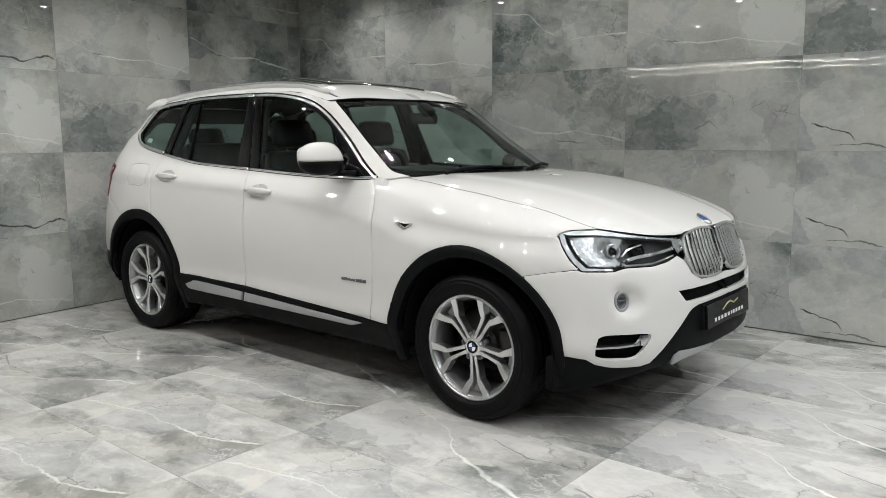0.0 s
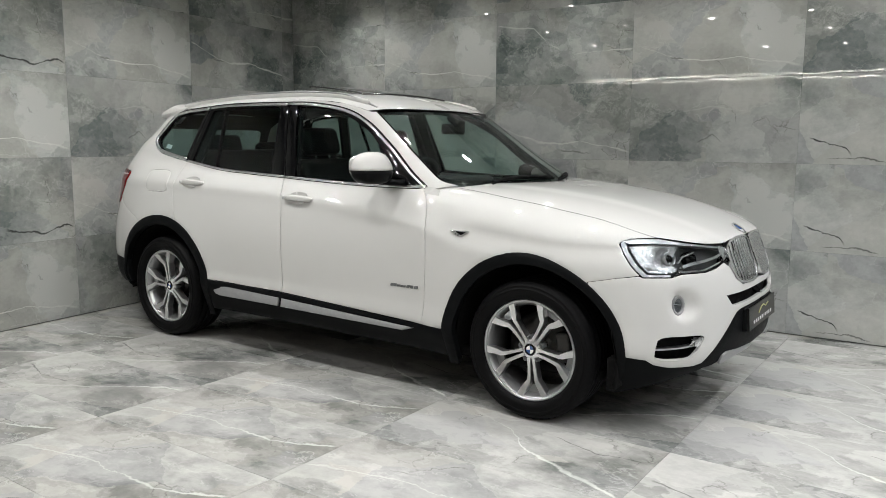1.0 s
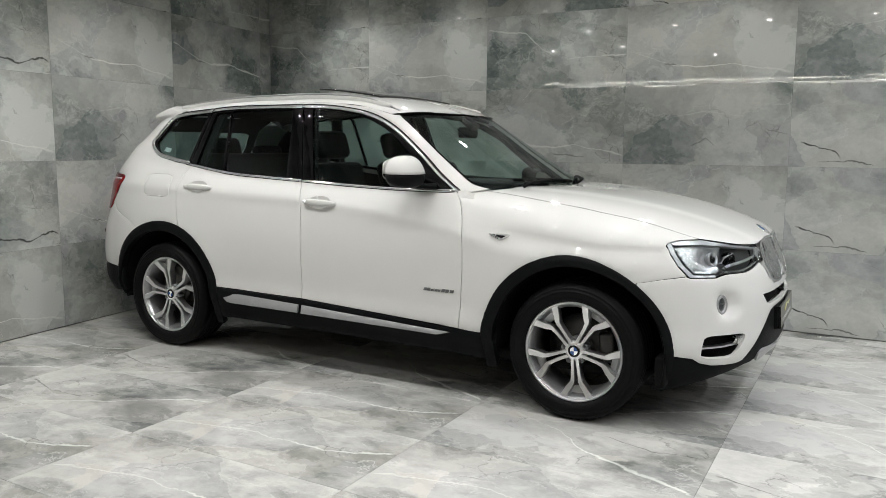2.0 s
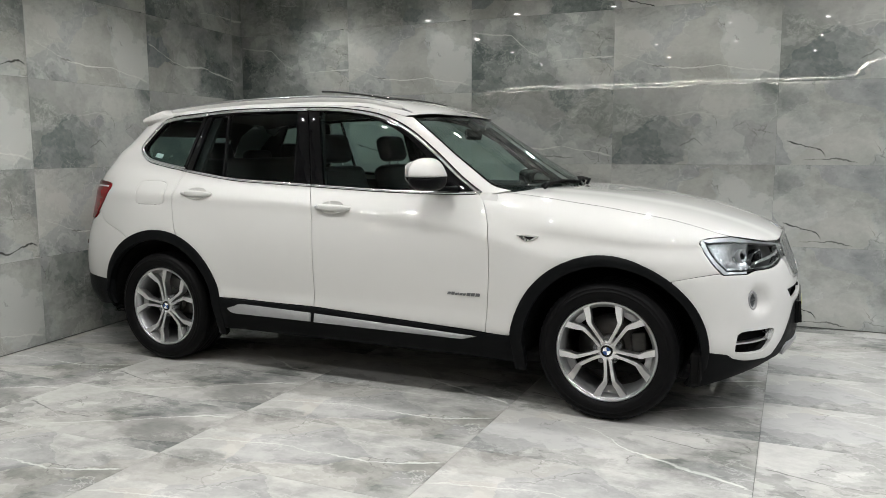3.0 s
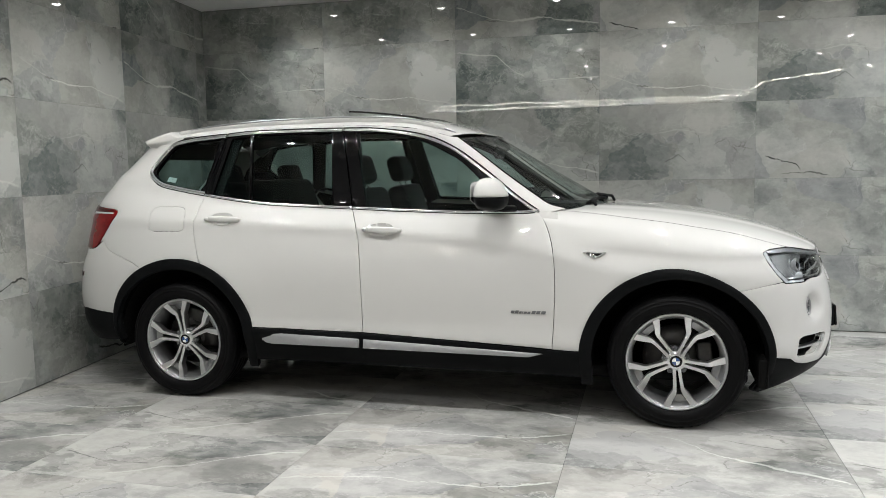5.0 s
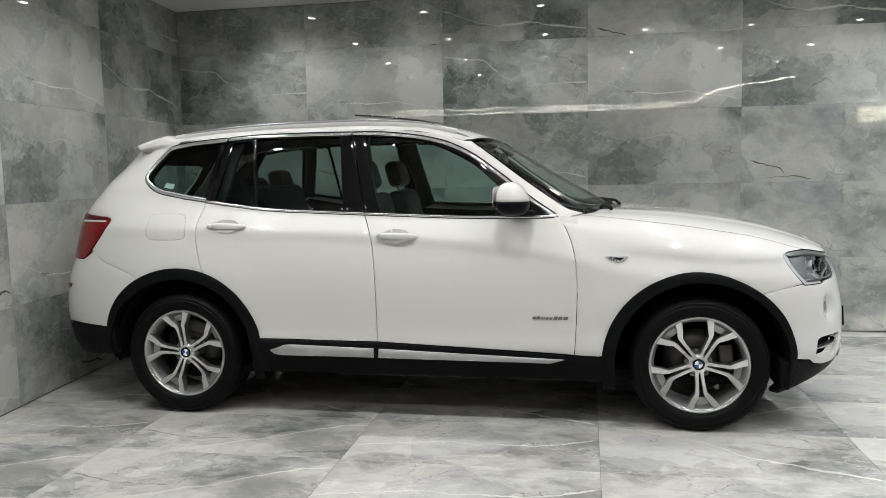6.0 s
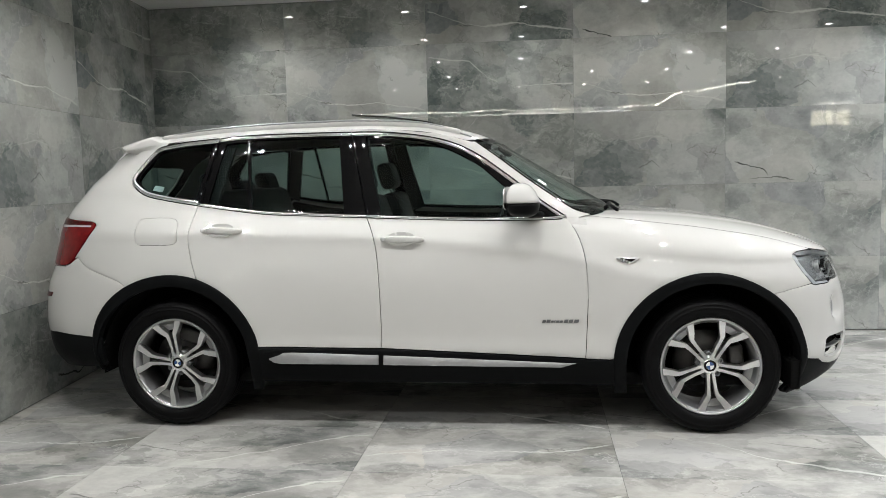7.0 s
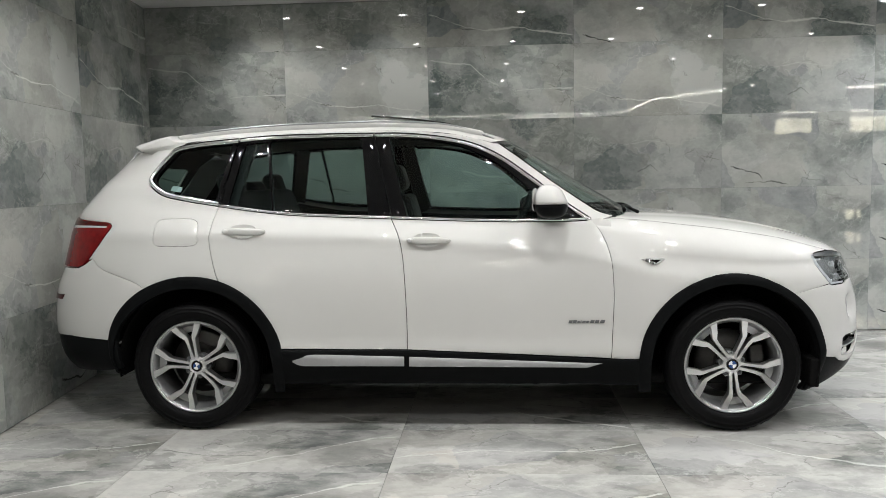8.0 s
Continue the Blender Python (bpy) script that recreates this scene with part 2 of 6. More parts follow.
# the unlit hall's dimness is put into this colour, to cut bounce and reflections
DIM_PLASTER = plain("unlit_hall_plaster", (0.13, 0.13, 0.13), 0.7, noise_scale=30, noise_amount=0.05, bump=0.2)
PAINT = plain("white_car_paint", (0.57, 0.566, 0.552), 0.45, coat=1.0, noise_scale=9, noise_amount=0.012, spec=0.2, coat_rough=0.03)
CLADDING = plain("black_moulded_plastic", (0.0045, 0.005, 0.0055), 0.5, noise_scale=120, noise_amount=0.25, bump=0.25, spec=0.07)
LINER = plain("black_liner", (0.004, 0.004, 0.004), 0.85, noise_scale=60, noise_amount=0.3, spec=0.12)
GLOSS_BLACK = plain("gloss_black", (0.003, 0.003, 0.0034), 0.05, noise_scale=20, noise_amount=0.1, spec=0.22)
BRIGHT = plain("bright_reflector", (0.46, 0.47, 0.48), 0.24, 0.7, noise_scale=60, noise_amount=0.08)
HOUSING = plain("smoked_housing", (0.09, 0.092, 0.095), 0.3, 0.5, noise_scale=60, noise_amount=0.1)
BAR_METAL = plain("satin_grille_metal", (0.60, 0.61, 0.62), 0.26, 1.0, noise_scale=70, noise_amount=0.08)
CHROME = plain("satin_chrome", (0.78, 0.79, 0.80), 0.16, 1.0, noise_scale=40, noise_amount=0.05)
SILVER = plain("silver_painted_trim", (0.34, 0.342, 0.348), 0.42, 0.5, noise_scale=70, noise_amount=0.08)
BRUSHED = plain("brushed_aluminium", (0.62, 0.63, 0.64), 0.32, 1.0, noise_scale=80, noise_amount=0.06)
ALLOY = plain("machined_alloy", (0.80, 0.80, 0.81), 0.33, 1.0, noise_scale=140, noise_amount=0.06)
ALLOY_SILVER = plain("silver_painted_alloy", (0.36, 0.365, 0.37), 0.30, 0.8, noise_scale=60, noise_amount=0.1)
ALLOY_DARK = plain("grey_painted_alloy", (0.17, 0.175, 0.18), 0.35, 0.7, noise_scale=60, noise_amount=0.1)
RUBBER = plain("tyre_rubber", (0.0032, 0.0032, 0.0035), 0.55, noise_scale=90, noise_amount=0.25, bump=0.3, spec=0.10)
DISC = plain("brake_disc_steel", (0.07, 0.068, 0.066), 0.4, 0.9, noise_scale=50, noise_amount=0.25)
LEATHER = plain("black_leather", (0.0035, 0.0035, 0.004), 0.5, noise_scale=150, noise_amount=0.2, bump=0.4, spec=0.25)
TRIM_DARK = plain("dark_cabin_trim", (0.009, 0.009, 0.0095), 0.65, noise_scale=100, noise_amount=0.2, bump=0.2, spec=0.25)
RAIL = plain("satin_rail", (0.34, 0.345, 0.35), 0.34, 0.85, noise_scale=80, noise_amount=0.06)
LINING = plain("grey_headlining", (0.015, 0.015, 0.015), 0.9, noise_scale=100, noise_amount=0.1)
RED_LENS = plain("red_lamp_lens", (0.145, 0.004, 0.005), 0.10, noise_scale=30, noise_amount=0.6, spec=0.25)
DARK_RED = plain("dark_red_reflector", (0.06, 0.003, 0.003), 0.15, spec=0.25, noise_scale=60, noise_amount=0.2)
LAMP_WHITE = plain("frosted_lamp_strip", (0.52, 0.53, 0.55), 0.2, coat=1.0, noise_scale=30, noise_amount=0.05)
BLUE = plain("blue_enamel", (0.015, 0.06, 0.20), 0.2, coat=1.0, noise_scale=60, noise_amount=0.05)
WHITE_ENAMEL = plain("white_enamel", (0.75, 0.76, 0.78), 0.2, coat=1.0, noise_scale=60, noise_amount=0.03)
PLATE_GREEN = plain("olive_gold_print", (0.30, 0.30, 0.14), 0.4, noise_scale=60, noise_amount=0.05)
CABIN_GLASS = pane("tinted_cabin_glass", (0.66, 0.80, 0.77))
SCREEN_GLASS = pane("windscreen_glass", (0.76, 0.88, 0.85), least=0.05)
PRIVACY_GLASS = pane("darker_rear_glass", (0.53, 0.65, 0.625))
CLEAR = pane("clear_lens", (0.93, 0.95, 0.96))
SUNROOF_GLASS = plain("black_roof_glass", (0.008, 0.009, 0.009), 0.04, coat=1.0, noise_scale=10, noise_amount=0.1)
SPOT_GLOW = glow("downlight_glow", (1.0, 0.97, 0.92), 55.0)
STRIP_GLOW = glow("light_strip_glow", (1.0, 0.95, 0.82), LED_GLOW)
DAYLIGHT = glow("daylight_backdrop", (1.0, 0.90, 0.68), WINDOW_GLOW)


# ---- mesh helpers ----
def link_mesh(name, verts, faces, mat, parent=None, label="", smooth_shade=True):
    me = bpy.data.meshes.new(name)
    me.from_pydata([tuple(v) for v in verts], [], faces)
    me.materials.append(mat)
    me.polygons.foreach_set("use_smooth", [smooth_shade] * len(me.polygons))
    me.update()
    ob = new(name, me)
    ob.parent = parent
    return tagged(ob, label)


def part(name, bm, mat, parent, label="", smooth_shade=True):
    me = bpy.data.meshes.new(name)
    bmesh.ops.recalc_face_normals(bm, faces=bm.faces)
    bm.to_mesh(me)
    bm.free()
    me.materials.append(mat)
    me.polygons.foreach_set("use_smooth", [smooth_shade] * len(me.polygons))
    ob = new(name, me)
    ob.parent = parent
    return tagged(ob, label)


def box(sx, sy, sz, bevel=0.0, segments=2, m=None):
    bm = bmesh.new()
    bmesh.ops.create_cube(bm, size=1.0, matrix=Matrix.Diagonal((sx, sy, sz, 1)))
    if bevel:
        bmesh.ops.bevel(bm, geom=list(bm.edges), offset=bevel, segments=segments, profile=0.5, affect="EDGES")
    if m:
        bmesh.ops.transform(bm, matrix=m, verts=bm.verts)
    return bm


def joined(*bms):
    out = bmesh.new()
    for b in bms:
        me = bpy.data.meshes.new("scratch")
        b.to_mesh(me)
        b.free()
        out.from_mesh(me)
        bpy.data.meshes.remove(me)
    return out


def lathe(profile, n, m=None, closed=False):
    """Turns (radius, along) points about the y axis."""
    bm = bmesh.new()
    rings = []
    for k in range(n):
        a = 2 * math.pi * k / n
        rings.append([bm.verts.new((r * math.cos(a), y, r * math.sin(a))) for r, y in profile])
    count = len(profile)
    for k in range(n):
        a, b = rings[k], rings[(k + 1) % n]
        for i in range(count if closed else count - 1):
            j = (i + 1) % count
            bm.faces.new((a[i], b[i], b[j], a[j]))
    bmesh.ops.remove_doubles(bm, verts=bm.verts, dist=1e-5)
    if m:
        bmesh.ops.transform(bm, matrix=m, verts=bm.verts)
    return bm


def ellipsoid(sx, sy, sz, power=2.5, m=None, seg=32, rings=20, low=-1.0, high=1.0):
    """A rounded body; a higher power is boxier. low and high cut it between two heights."""
    def sgn(v, e):
        return math.copysign(abs(v) ** e, v)
    bm = bmesh.new()
    e = 2 / power
    a0, a1 = math.asin(low), math.asin(high)
    grid = []
    for j in range(rings + 1):
        b = a0 + (a1 - a0) * j / rings
        row = []
        for i in range(seg):
            a = 2 * math.pi * i / seg
            row.append(bm.verts.new((sx * sgn(math.cos(b), e) * sgn(math.cos(a), e), sy * sgn(math.cos(b), e) * sgn(math.sin(a), e), sz * sgn(math.sin(b), e))))
        grid.append(row)
    for j in range(rings):
        for i in range(seg):
            bm.faces.new((grid[j][i], grid[j][(i + 1) % seg], grid[j + 1][(i + 1) % seg], grid[j + 1][i]))
    bm.faces.new(list(reversed(grid[0])))
    bm.faces.new(grid[-1])
    bmesh.ops.remove_doubles(bm, verts=bm.verts, dist=1e-5)
    if m:
        bmesh.ops.transform(bm, matrix=m, verts=bm.verts)
    return bm


def tube(points, radius, sides=10, flat=1.0):
    """A bar of round or flattened section along points."""
    bm = bmesh.new()
    pts = [Vector(p) for p in points]
    rings = []
    for i, p in enumerate(pts):
        d = (pts[min(i + 1, len(pts) - 1)] - pts[max(i - 1, 0)]).normalized()
        side = d.cross(Vector((0, 0, 1)))
        side = side.normalized() if side.length > 1e-4 else Vector((0, 1, 0))
        up = side.cross(d).normalized()
        r = radius[i] if isinstance(radius, (list, tuple)) else radius
        rings.append([bm.verts.new(p + side * (r * math.cos(2 * math.pi * k / sides)) + up * (r * flat * math.sin(2 * math.pi * k / sides))) for k in range(sides)])
    for a, b in zip(rings, rings[1:]):
        for k in range(sides):
            bm.faces.new((a[k], a[(k + 1) % sides], b[(k + 1) % sides], b[k]))
    bm.faces.new(rings[0])
    bm.faces.new(rings[-1])
    return bm


def spline(points, n=8):
    """A rounded line through 2-D or 3-D points."""
    pts = [Vector(p) for p in points]
    out = []
    for i in range(len(pts) - 1):
        p0, p1, p2, p3 = pts[max(i - 1, 0)], pts[i], pts[i + 1], pts[min(i + 2, len(pts) - 1)]
        for k in range(n):
            u = k / n
            out.append(0.5 * ((2 * p1) + (p2 - p0) * u + (2 * p0 - 5 * p1 + 4 * p2 - p3) * u * u + (3 * p1 - p0 - 3 * p2 + p3) * u ** 3))
    out.append(pts[-1])
    return [tuple(p) for p in out]


def offset_line(path, shift):
    """A line on a panel moved sideways by shift."""
    out = []
    for i in range(len(path)):
        a, c = Vector(path[max(i - 1, 0)]), Vector(path[min(i + 1, len(path) - 1)])
        d = (c - a).normalized()
        out.append(tuple(Vector(path[i]) + Vector((-d.y, d.x)) * shift))
    return out


def inset(loop, d):
    """The loop moved inwards by d."""
    n = len(loop)
    area = sum(loop[i][0] * loop[(i + 1) % n][1] - loop[(i + 1) % n][0] * loop[i][1] for i in range(n))
    sign = 1 if area > 0 else -1
    out = []
    for i in range(n):
        a, b, c = Vector(loop[i - 1]), Vector(loop[i]), Vector(loop[(i + 1) % n])
        d1, d2 = (b - a), (c - b)
        if d1.length < 1e-7 or d2.length < 1e-7:
            out.append(tuple(b))
            continue
        n1, n2 = Vector((-d1.y, d1.x)).normalized() * sign, Vector((-d2.y, d2.x)).normalized() * sign
        m = n1 + n2
        m = m.normalized() if m.length > 1e-5 else n1
        out.append(tuple(b + m * min(d / max(m.dot(n1), 0.35), 2.2 * d)))
    return out


def inside(p, loop):
    x, y = p
    hit = False
    for i in range(len(loop)):
        (x1, y1), (x2, y2) = loop[i - 1], loop[i]
        if (y1 > y) != (y2 > y) and x < (x2 - x1) * (y - y1) / (y2 - y1) + x1:
            hit = not hit
    return hit


def dense(loop, step):
    out = []
    for i in range(len(loop)):
        a, b = Vector(loop[i]), Vector(loop[(i + 1) % len(loop)])
        n = max(1, math.ceil((b - a).length / step))
        out += [tuple(a.lerp(b, k / n)) for k in range(n)]
    return out


def outward(fn, s, v):
    h = 2e-3
    a, b = fn(s + h, v) - fn(s - h, v), fn(s, v + h) - fn(s, v - h)
    n = a.cross(b)
    p = fn(s, v)
    if n.length < 1e-12:
        return Vector((0, 0, 1))
    n.normalize()
    away = p - Vector((min(max(p.x, -1.0), 1.0), 0, 0.75))
    return n if n.dot(away) > 0 else -n


def sheet(fn, loop, step=0.03, thick=0.012, lift=0.0, holes=(), soft=0.0015, dish=None):
    """Vertices and faces of a curved panel: the part of the surface fn inside the loop, with edges turned in by thick."""
    loop = dense(loop, step)
    holes = [dense(h, step) for h in holes]
    pts, edges = [], []
    for ring in (loop, *holes):
        k = len(pts)
        pts += ring
        edges += [(k + i, k + (i + 1) % len(ring)) for i in range(len(ring))]
    if thick and step >= 0.022:
        # a second ring just inside each edge keeps the rounded edge even
        for q in dense(inset(loop, 0.006), step) + [q for h in holes for q in dense(inset(h, -0.006), step)]:
            if inside(q, loop) and not any(inside(q, h) for h in holes):
                if np.min(np.abs(np.array(pts) - q).max(axis=1)) > 0.003:
                    pts.append(tuple(q))
    xs, ys = [p[0] for p in loop], [p[1] for p in loop]
    rim = np.array(pts)
    nx, ny = int((max(xs) - min(xs)) / step) + 2, int((max(ys) - min(ys)) / step) + 2
    for i in range(nx):
        for j in range(ny):
            q = (min(xs) + (i + 0.5 * (j % 2)) * step, min(ys) + (j + 0.37) * step)
            if np.min(np.abs(rim - q).max(axis=1)) > 0.45 * step and inside(q, loop) and not any(inside(q, h) for h in holes):
                pts.append(q)
    vs, _, fs, *_ = delaunay_2d_cdt([Vector(p) for p in pts], edges, [], 0, 1e-6)
    keep = []
    for f in fs:
        c = sum((vs[i] for i in f), Vector((0, 0))) / len(f)
        if inside(c, loop) and not any(inside(c, h) for h in holes):
            keep.append(list(f))
    used = sorted({i for f in keep for i in f})
    index = {k: i for i, k in enumerate(used)}
    keep = [[index[i] for i in f] for f in keep]
    flat = [vs[i] for i in used]
    normals = [outward(fn, *p) for p in flat]
    count = {}
    for f in keep:
        for i in range(len(f)):
            e = (f[i], f[(i + 1) % len(f)])
            count[tuple(sorted(e))] = count.get(tuple(sorted(e)), 0) + 1
    mid = {i for i, p in enumerate(flat) if abs(fn(*p).y) < 2e-3}
    count = {e: c + 1 if c == 1 and set(e) <= mid else c for e, c in count.items()}
    border = {i for e, c in count.items() if c == 1 for i in e}
    verts = []
    for i, p in enumerate(flat):
        d = lift + (dish(p) if dish else 0.0) - (soft if i in border else 0.0)
        verts.append(fn(*p) + normals[i] * d)
    faces = []
    for f in keep:
        a, b, c = (verts[i] for i in f[:3])
        faces.append(f if (b - a).cross(c - a).dot(normals[f[0]]) > 0 else f[::-1])
    if thick:
        top, low = {}, {}
        for i in border:
            top[i], low[i] = len(verts), len(verts) + 1
            verts += [verts[i].copy(), verts[i] - normals[i] * thick]
        for f in list(faces):
            for i in range(len(f)):
                a, b = f[i], f[(i + 1) % len(f)]
                if count.get(tuple(sorted((a, b)))) == 1:
                    faces.append([top[b], top[a], low[a], low[b]])
    return verts, faces


def flipped(verts, faces):
    return [Vector((v.x, -v.y, v.z)) for v in verts], [f[::-1] for f in faces]


def whole(verts, faces):
    """A half panel and its mirror image, welded on the centre line."""
    v2, f2 = flipped(verts, faces)
    k = len(verts)
    bm = bmesh.new()
    vs = [bm.verts.new(v) for v in (*verts, *v2)]
    for f in (*faces, *[[i + k for i in g] for g in f2]):
        try:
            bm.faces.new([vs[i] for i in f])
        except ValueError:
            pass
    mid = [v for v in bm.verts if abs(v.co.y) < 2e-3]
    for v in mid:
        v.co.y = 0
    bmesh.ops.remove_doubles(bm, verts=mid, dist=2e-3)
    bmesh.ops.dissolve_degenerate(bm, edges=list(bm.edges), dist=1e-5)
    return bm


def panel_pair(name, mat, parent, label="", **kw):
    """A panel on the right side of the car and its mirror image on the left. parent: one thing, or a pair of parts."""
    vf = sheet(**kw)
    pair = parent if isinstance(parent, (list, tuple)) else (parent, parent)
    return link_mesh(name, *vf, mat, pair[0], label), link_mesh(name, *flipped(*vf), mat, pair[1], label)


def part_pair(name, make, mat, parent, label="", smooth_shade=True):
    pair = parent if isinstance(parent, (list, tuple)) else (parent, parent)
    a = part(name, make(), mat, pair[0], label, smooth_shade)
    bm = make()
    bmesh.ops.transform(bm, matrix=Matrix.Diagonal((1, -1, 1, 1)), verts=bm.verts)
    bmesh.ops.reverse_faces(bm, faces=bm.faces)
    return a, part(name, bm, mat, pair[1], label, smooth_shade)


def arc(cx, cz, r, a0, a1, n=24):
    return [(cx + r * math.cos(math.radians(a0 + (a1 - a0) * k / n)), cz + r * math.sin(math.radians(a0 + (a1 - a0) * k / n))) for k in range(n + 1)]


def oval(cx, cz, rx, rz, power=2.0, n=28):
    out = []
    for k in range(n):
        a = 2 * math.pi * k / n
        c, s = math.cos(a), math.sin(a)
        out.append((cx + rx * math.copysign(abs(c) ** (2 / power), c), cz + rz * math.copysign(abs(s) ** (2 / power), s)))
    return out


# ---- car surfaces ----
def smooth(pts, x):
    """Monotone curve through (x, y) points."""
    n = len(pts)
    if x <= pts[0][0]:
        return pts[0][1]
    if x >= pts[-1][0]:
        return pts[-1][1]
    i = 0
    while x > pts[i + 1][0]:
        i += 1
    h = pts[i + 1][0] - pts[i][0]
    d = (pts[i + 1][1] - pts[i][1]) / h

    def tangent(k):
        if k == 0 or k == n - 1:
            return d
        a = (pts[k][1] - pts[k - 1][1]) / (pts[k][0] - pts[k - 1][0])
        b = (pts[k + 1][1] - pts[k][1]) / (pts[k + 1][0] - pts[k][0])
        return 0.0 if a * b <= 0 else 2 * a * b / (a + b)
    m0, m1 = tangent(i), tangent(i + 1)
    u = (x - pts[i][0]) / h
    return ((2 * u ** 3 - 3 * u * u + 1) * pts[i][1] + (u ** 3 - 2 * u * u + u) * h * m0
            + (3 * u * u - 2 * u ** 3) * pts[i + 1][1] + (u ** 3 - u * u) * h * m1)


BELT = [(-2.3, 1.32), (-1.7, 1.25), (-1.28, 1.185), (-0.8, 1.14), (-0.35, 1.115), (0.2, 1.1), (0.69, 1.095), (1.1, 1.09)]
ROOF = [(-1.95, 1.52), (-1.85, 1.545), (-1.6, 1.602), (-1.2, 1.64), (-0.8, 1.655), (-0.45, 1.657), (-0.1, 1.64), (0.1, 1.602), (0.2, 1.574), (0.3, 1.537), (0.4, 1.49)]
HOOD = [(0.6, 1.115), (1.0, 1.107), (1.3, 1.088), (1.6, 1.055), (1.9, 1.008), (2.1, 0.962), (2.25, 0.905)]
NOSE = [(0.15, 2.15), (0.22, 2.22), (0.30, 2.265), (0.42, 2.285), (0.57, 2.28), (0.70, 2.255), (0.80, 2.215), (0.90, 2.18)]
TAIL = [(0.15, -2.2), (0.25, -2.30), (0.35, -2.39), (0.55, -2.43), (0.75, -2.405), (0.85, -2.36), (0.95, -2.33), (1.14, -2.265), (1.3, -2.132), (1.42, -2.028), (1.48, -1.978), (1.6, -1.89)]
SCREEN = [(1.0, 1.13), (1.1, 1.02), (1.3, 0.69), (1.515, 0.335), (1.6, 0.19)]
SCREEN_START = [(1.0, 0.62), (1.1, 0.50), (1.3, 0.31), (1.515, 0.10), (1.6, 0.01)]
FRONT0, REAR0 = 1.25, -1.40


def crease(x):
    return min(max(0.9 + 0.0764 * (1.0 - x), 0.86), 1.13)


FOLD = [(-2.2, 1.06), (-1.4, 1.05), (-0.932, 1.036), (-0.343, 1.013), (0.185, 0.973), (0.486, 0.941), (0.782, 0.882), (0.933, 0.836), (1.2, 0.79)]


def half_width(x, z):
    zf, zb = smooth(FOLD, x), smooth(BELT, x)
    zt = smooth(ROOF, x) - 0.07

    # the side falls back from its widest line, stands upright below the fold, less so over the rear wheel
    hollow = smooth([(-1.4, 0.20), (-0.9, 0.32), (-0.4, 0.42), (0.3, 0.40), (0.9, 0.15)], x)
    deep = hollow * (zf - 0.006 - 0.69) ** 2
    yf = 0.890 - 0.77 * deep
    slope = (yf - 0.775) / (zb - zf)
    rise = [(0.69 + (zf - 0.006 - 0.69) * k, 0.890 - deep * d) for k, d in ((0.25, 0.0625), (0.5, 0.25), (0.7, 0.49), (0.82, 0.665), (0.91, 0.77), (1.0, 0.77))]
    y = smooth([(0.15, 0.80), (0.22, 0.83), (0.30, 0.858), (0.37, 0.884), (0.42, 0.8920), (0.455, 0.8885), (0.50, 0.8835), (0.56, 0.8860), (0.62, 0.8890), (0.69, 0.890)] + rise
               + [(zf + 0.008, yf - 0.010 * slope), ((zf + zb) / 2, (yf + 0.775) / 2 + 0.002), (zb, 0.775), (zb + 0.025, 0.767), ((zb + zt) / 2, 0.704), (zt, 0.62), (zt + 0.05, 0.57)], z)
    for xa in (1.405, -1.405):
        d = math.hypot(x - xa, z - 0.345)
        y += 0.022 * math.exp(-((d - 0.45) / 0.16) ** 2) * (1 if z < 1.0 else math.exp(-((z - 1.0) / 0.08) ** 2))
    return y


def wrap_table(length, width, p, q):
    """Angle along a rounded corner by arc length."""
    a = [i * math.pi / 800 for i in range(401)]
    pts = [(length * math.sin(t) ** (2 / p), width * max(math.cos(t), 0) ** (2 / q)) for t in a]
    s, out = 0.0, [(0.0, 0.0)]
    for i in range(1, 401):
        s += math.dist(pts[i], pts[i - 1])
        out.append((s, a[i]))
    return out


def lookup(table, s):
    lo, hi = 0, len(table) - 1
    if s >= table[-1][0]:
        return table[-1][1]
    while hi - lo > 1:
        mid = (lo + hi) // 2
        lo, hi = (mid, hi) if table[mid][0] <= s else (lo, mid)
    u = (s - table[lo][0]) / (table[hi][0] - table[lo][0])
    return table[lo][1] + u * (table[hi][1] - table[lo][1])


FP, FQ, RP, RQ, GP, GQ = 3.3, 2.3, 3.2, 3.2, 2.5, 2.3
FRONT_WRAP = wrap_table(1.0, 0.87, FP, FQ)
REAR_WRAP = wrap_table(0.95, 0.85, RP, RQ)
SCREEN_WRAP = wrap_table(0.5, 0.70, GP, GQ)
FRONT_END, REAR_END, SCREEN_LEN = FRONT0 + FRONT_WRAP[-1][0], REAR0 - REAR_WRAP[-1][0], SCREEN_WRAP[-1][0]


def plan(s, z):
    """Right flank and nose below the bonnet, and tail: plan position at s along the body, height z."""
    if s > FRONT0:
        a = lookup(FRONT_WRAP, s - FRONT0)
        xf = smooth(NOSE, z)
        k = math.sin(a) ** (2 / FP)
        c = max(math.cos(a), 0) ** (2 / FQ)
        x = FRONT0 + (xf - FRONT0) * k
        return x - 0.03 * k * k * (1 - c * c), -half_width(min(x, 1.95), z) * c
    if s < REAR0:
        a = lookup(REAR_WRAP, REAR0 - s)
        x = REAR0 + (smooth(TAIL, z) - REAR0) * math.sin(a) ** (2 / RP)
        return x, -half_width(max(x, -1.95), z) * max(math.cos(a), 0) ** (2 / RQ)
    return s, -half_width(s, z)


def flank(s, z):
    x, y = plan(s, z)
    return Vector((x, y, z))


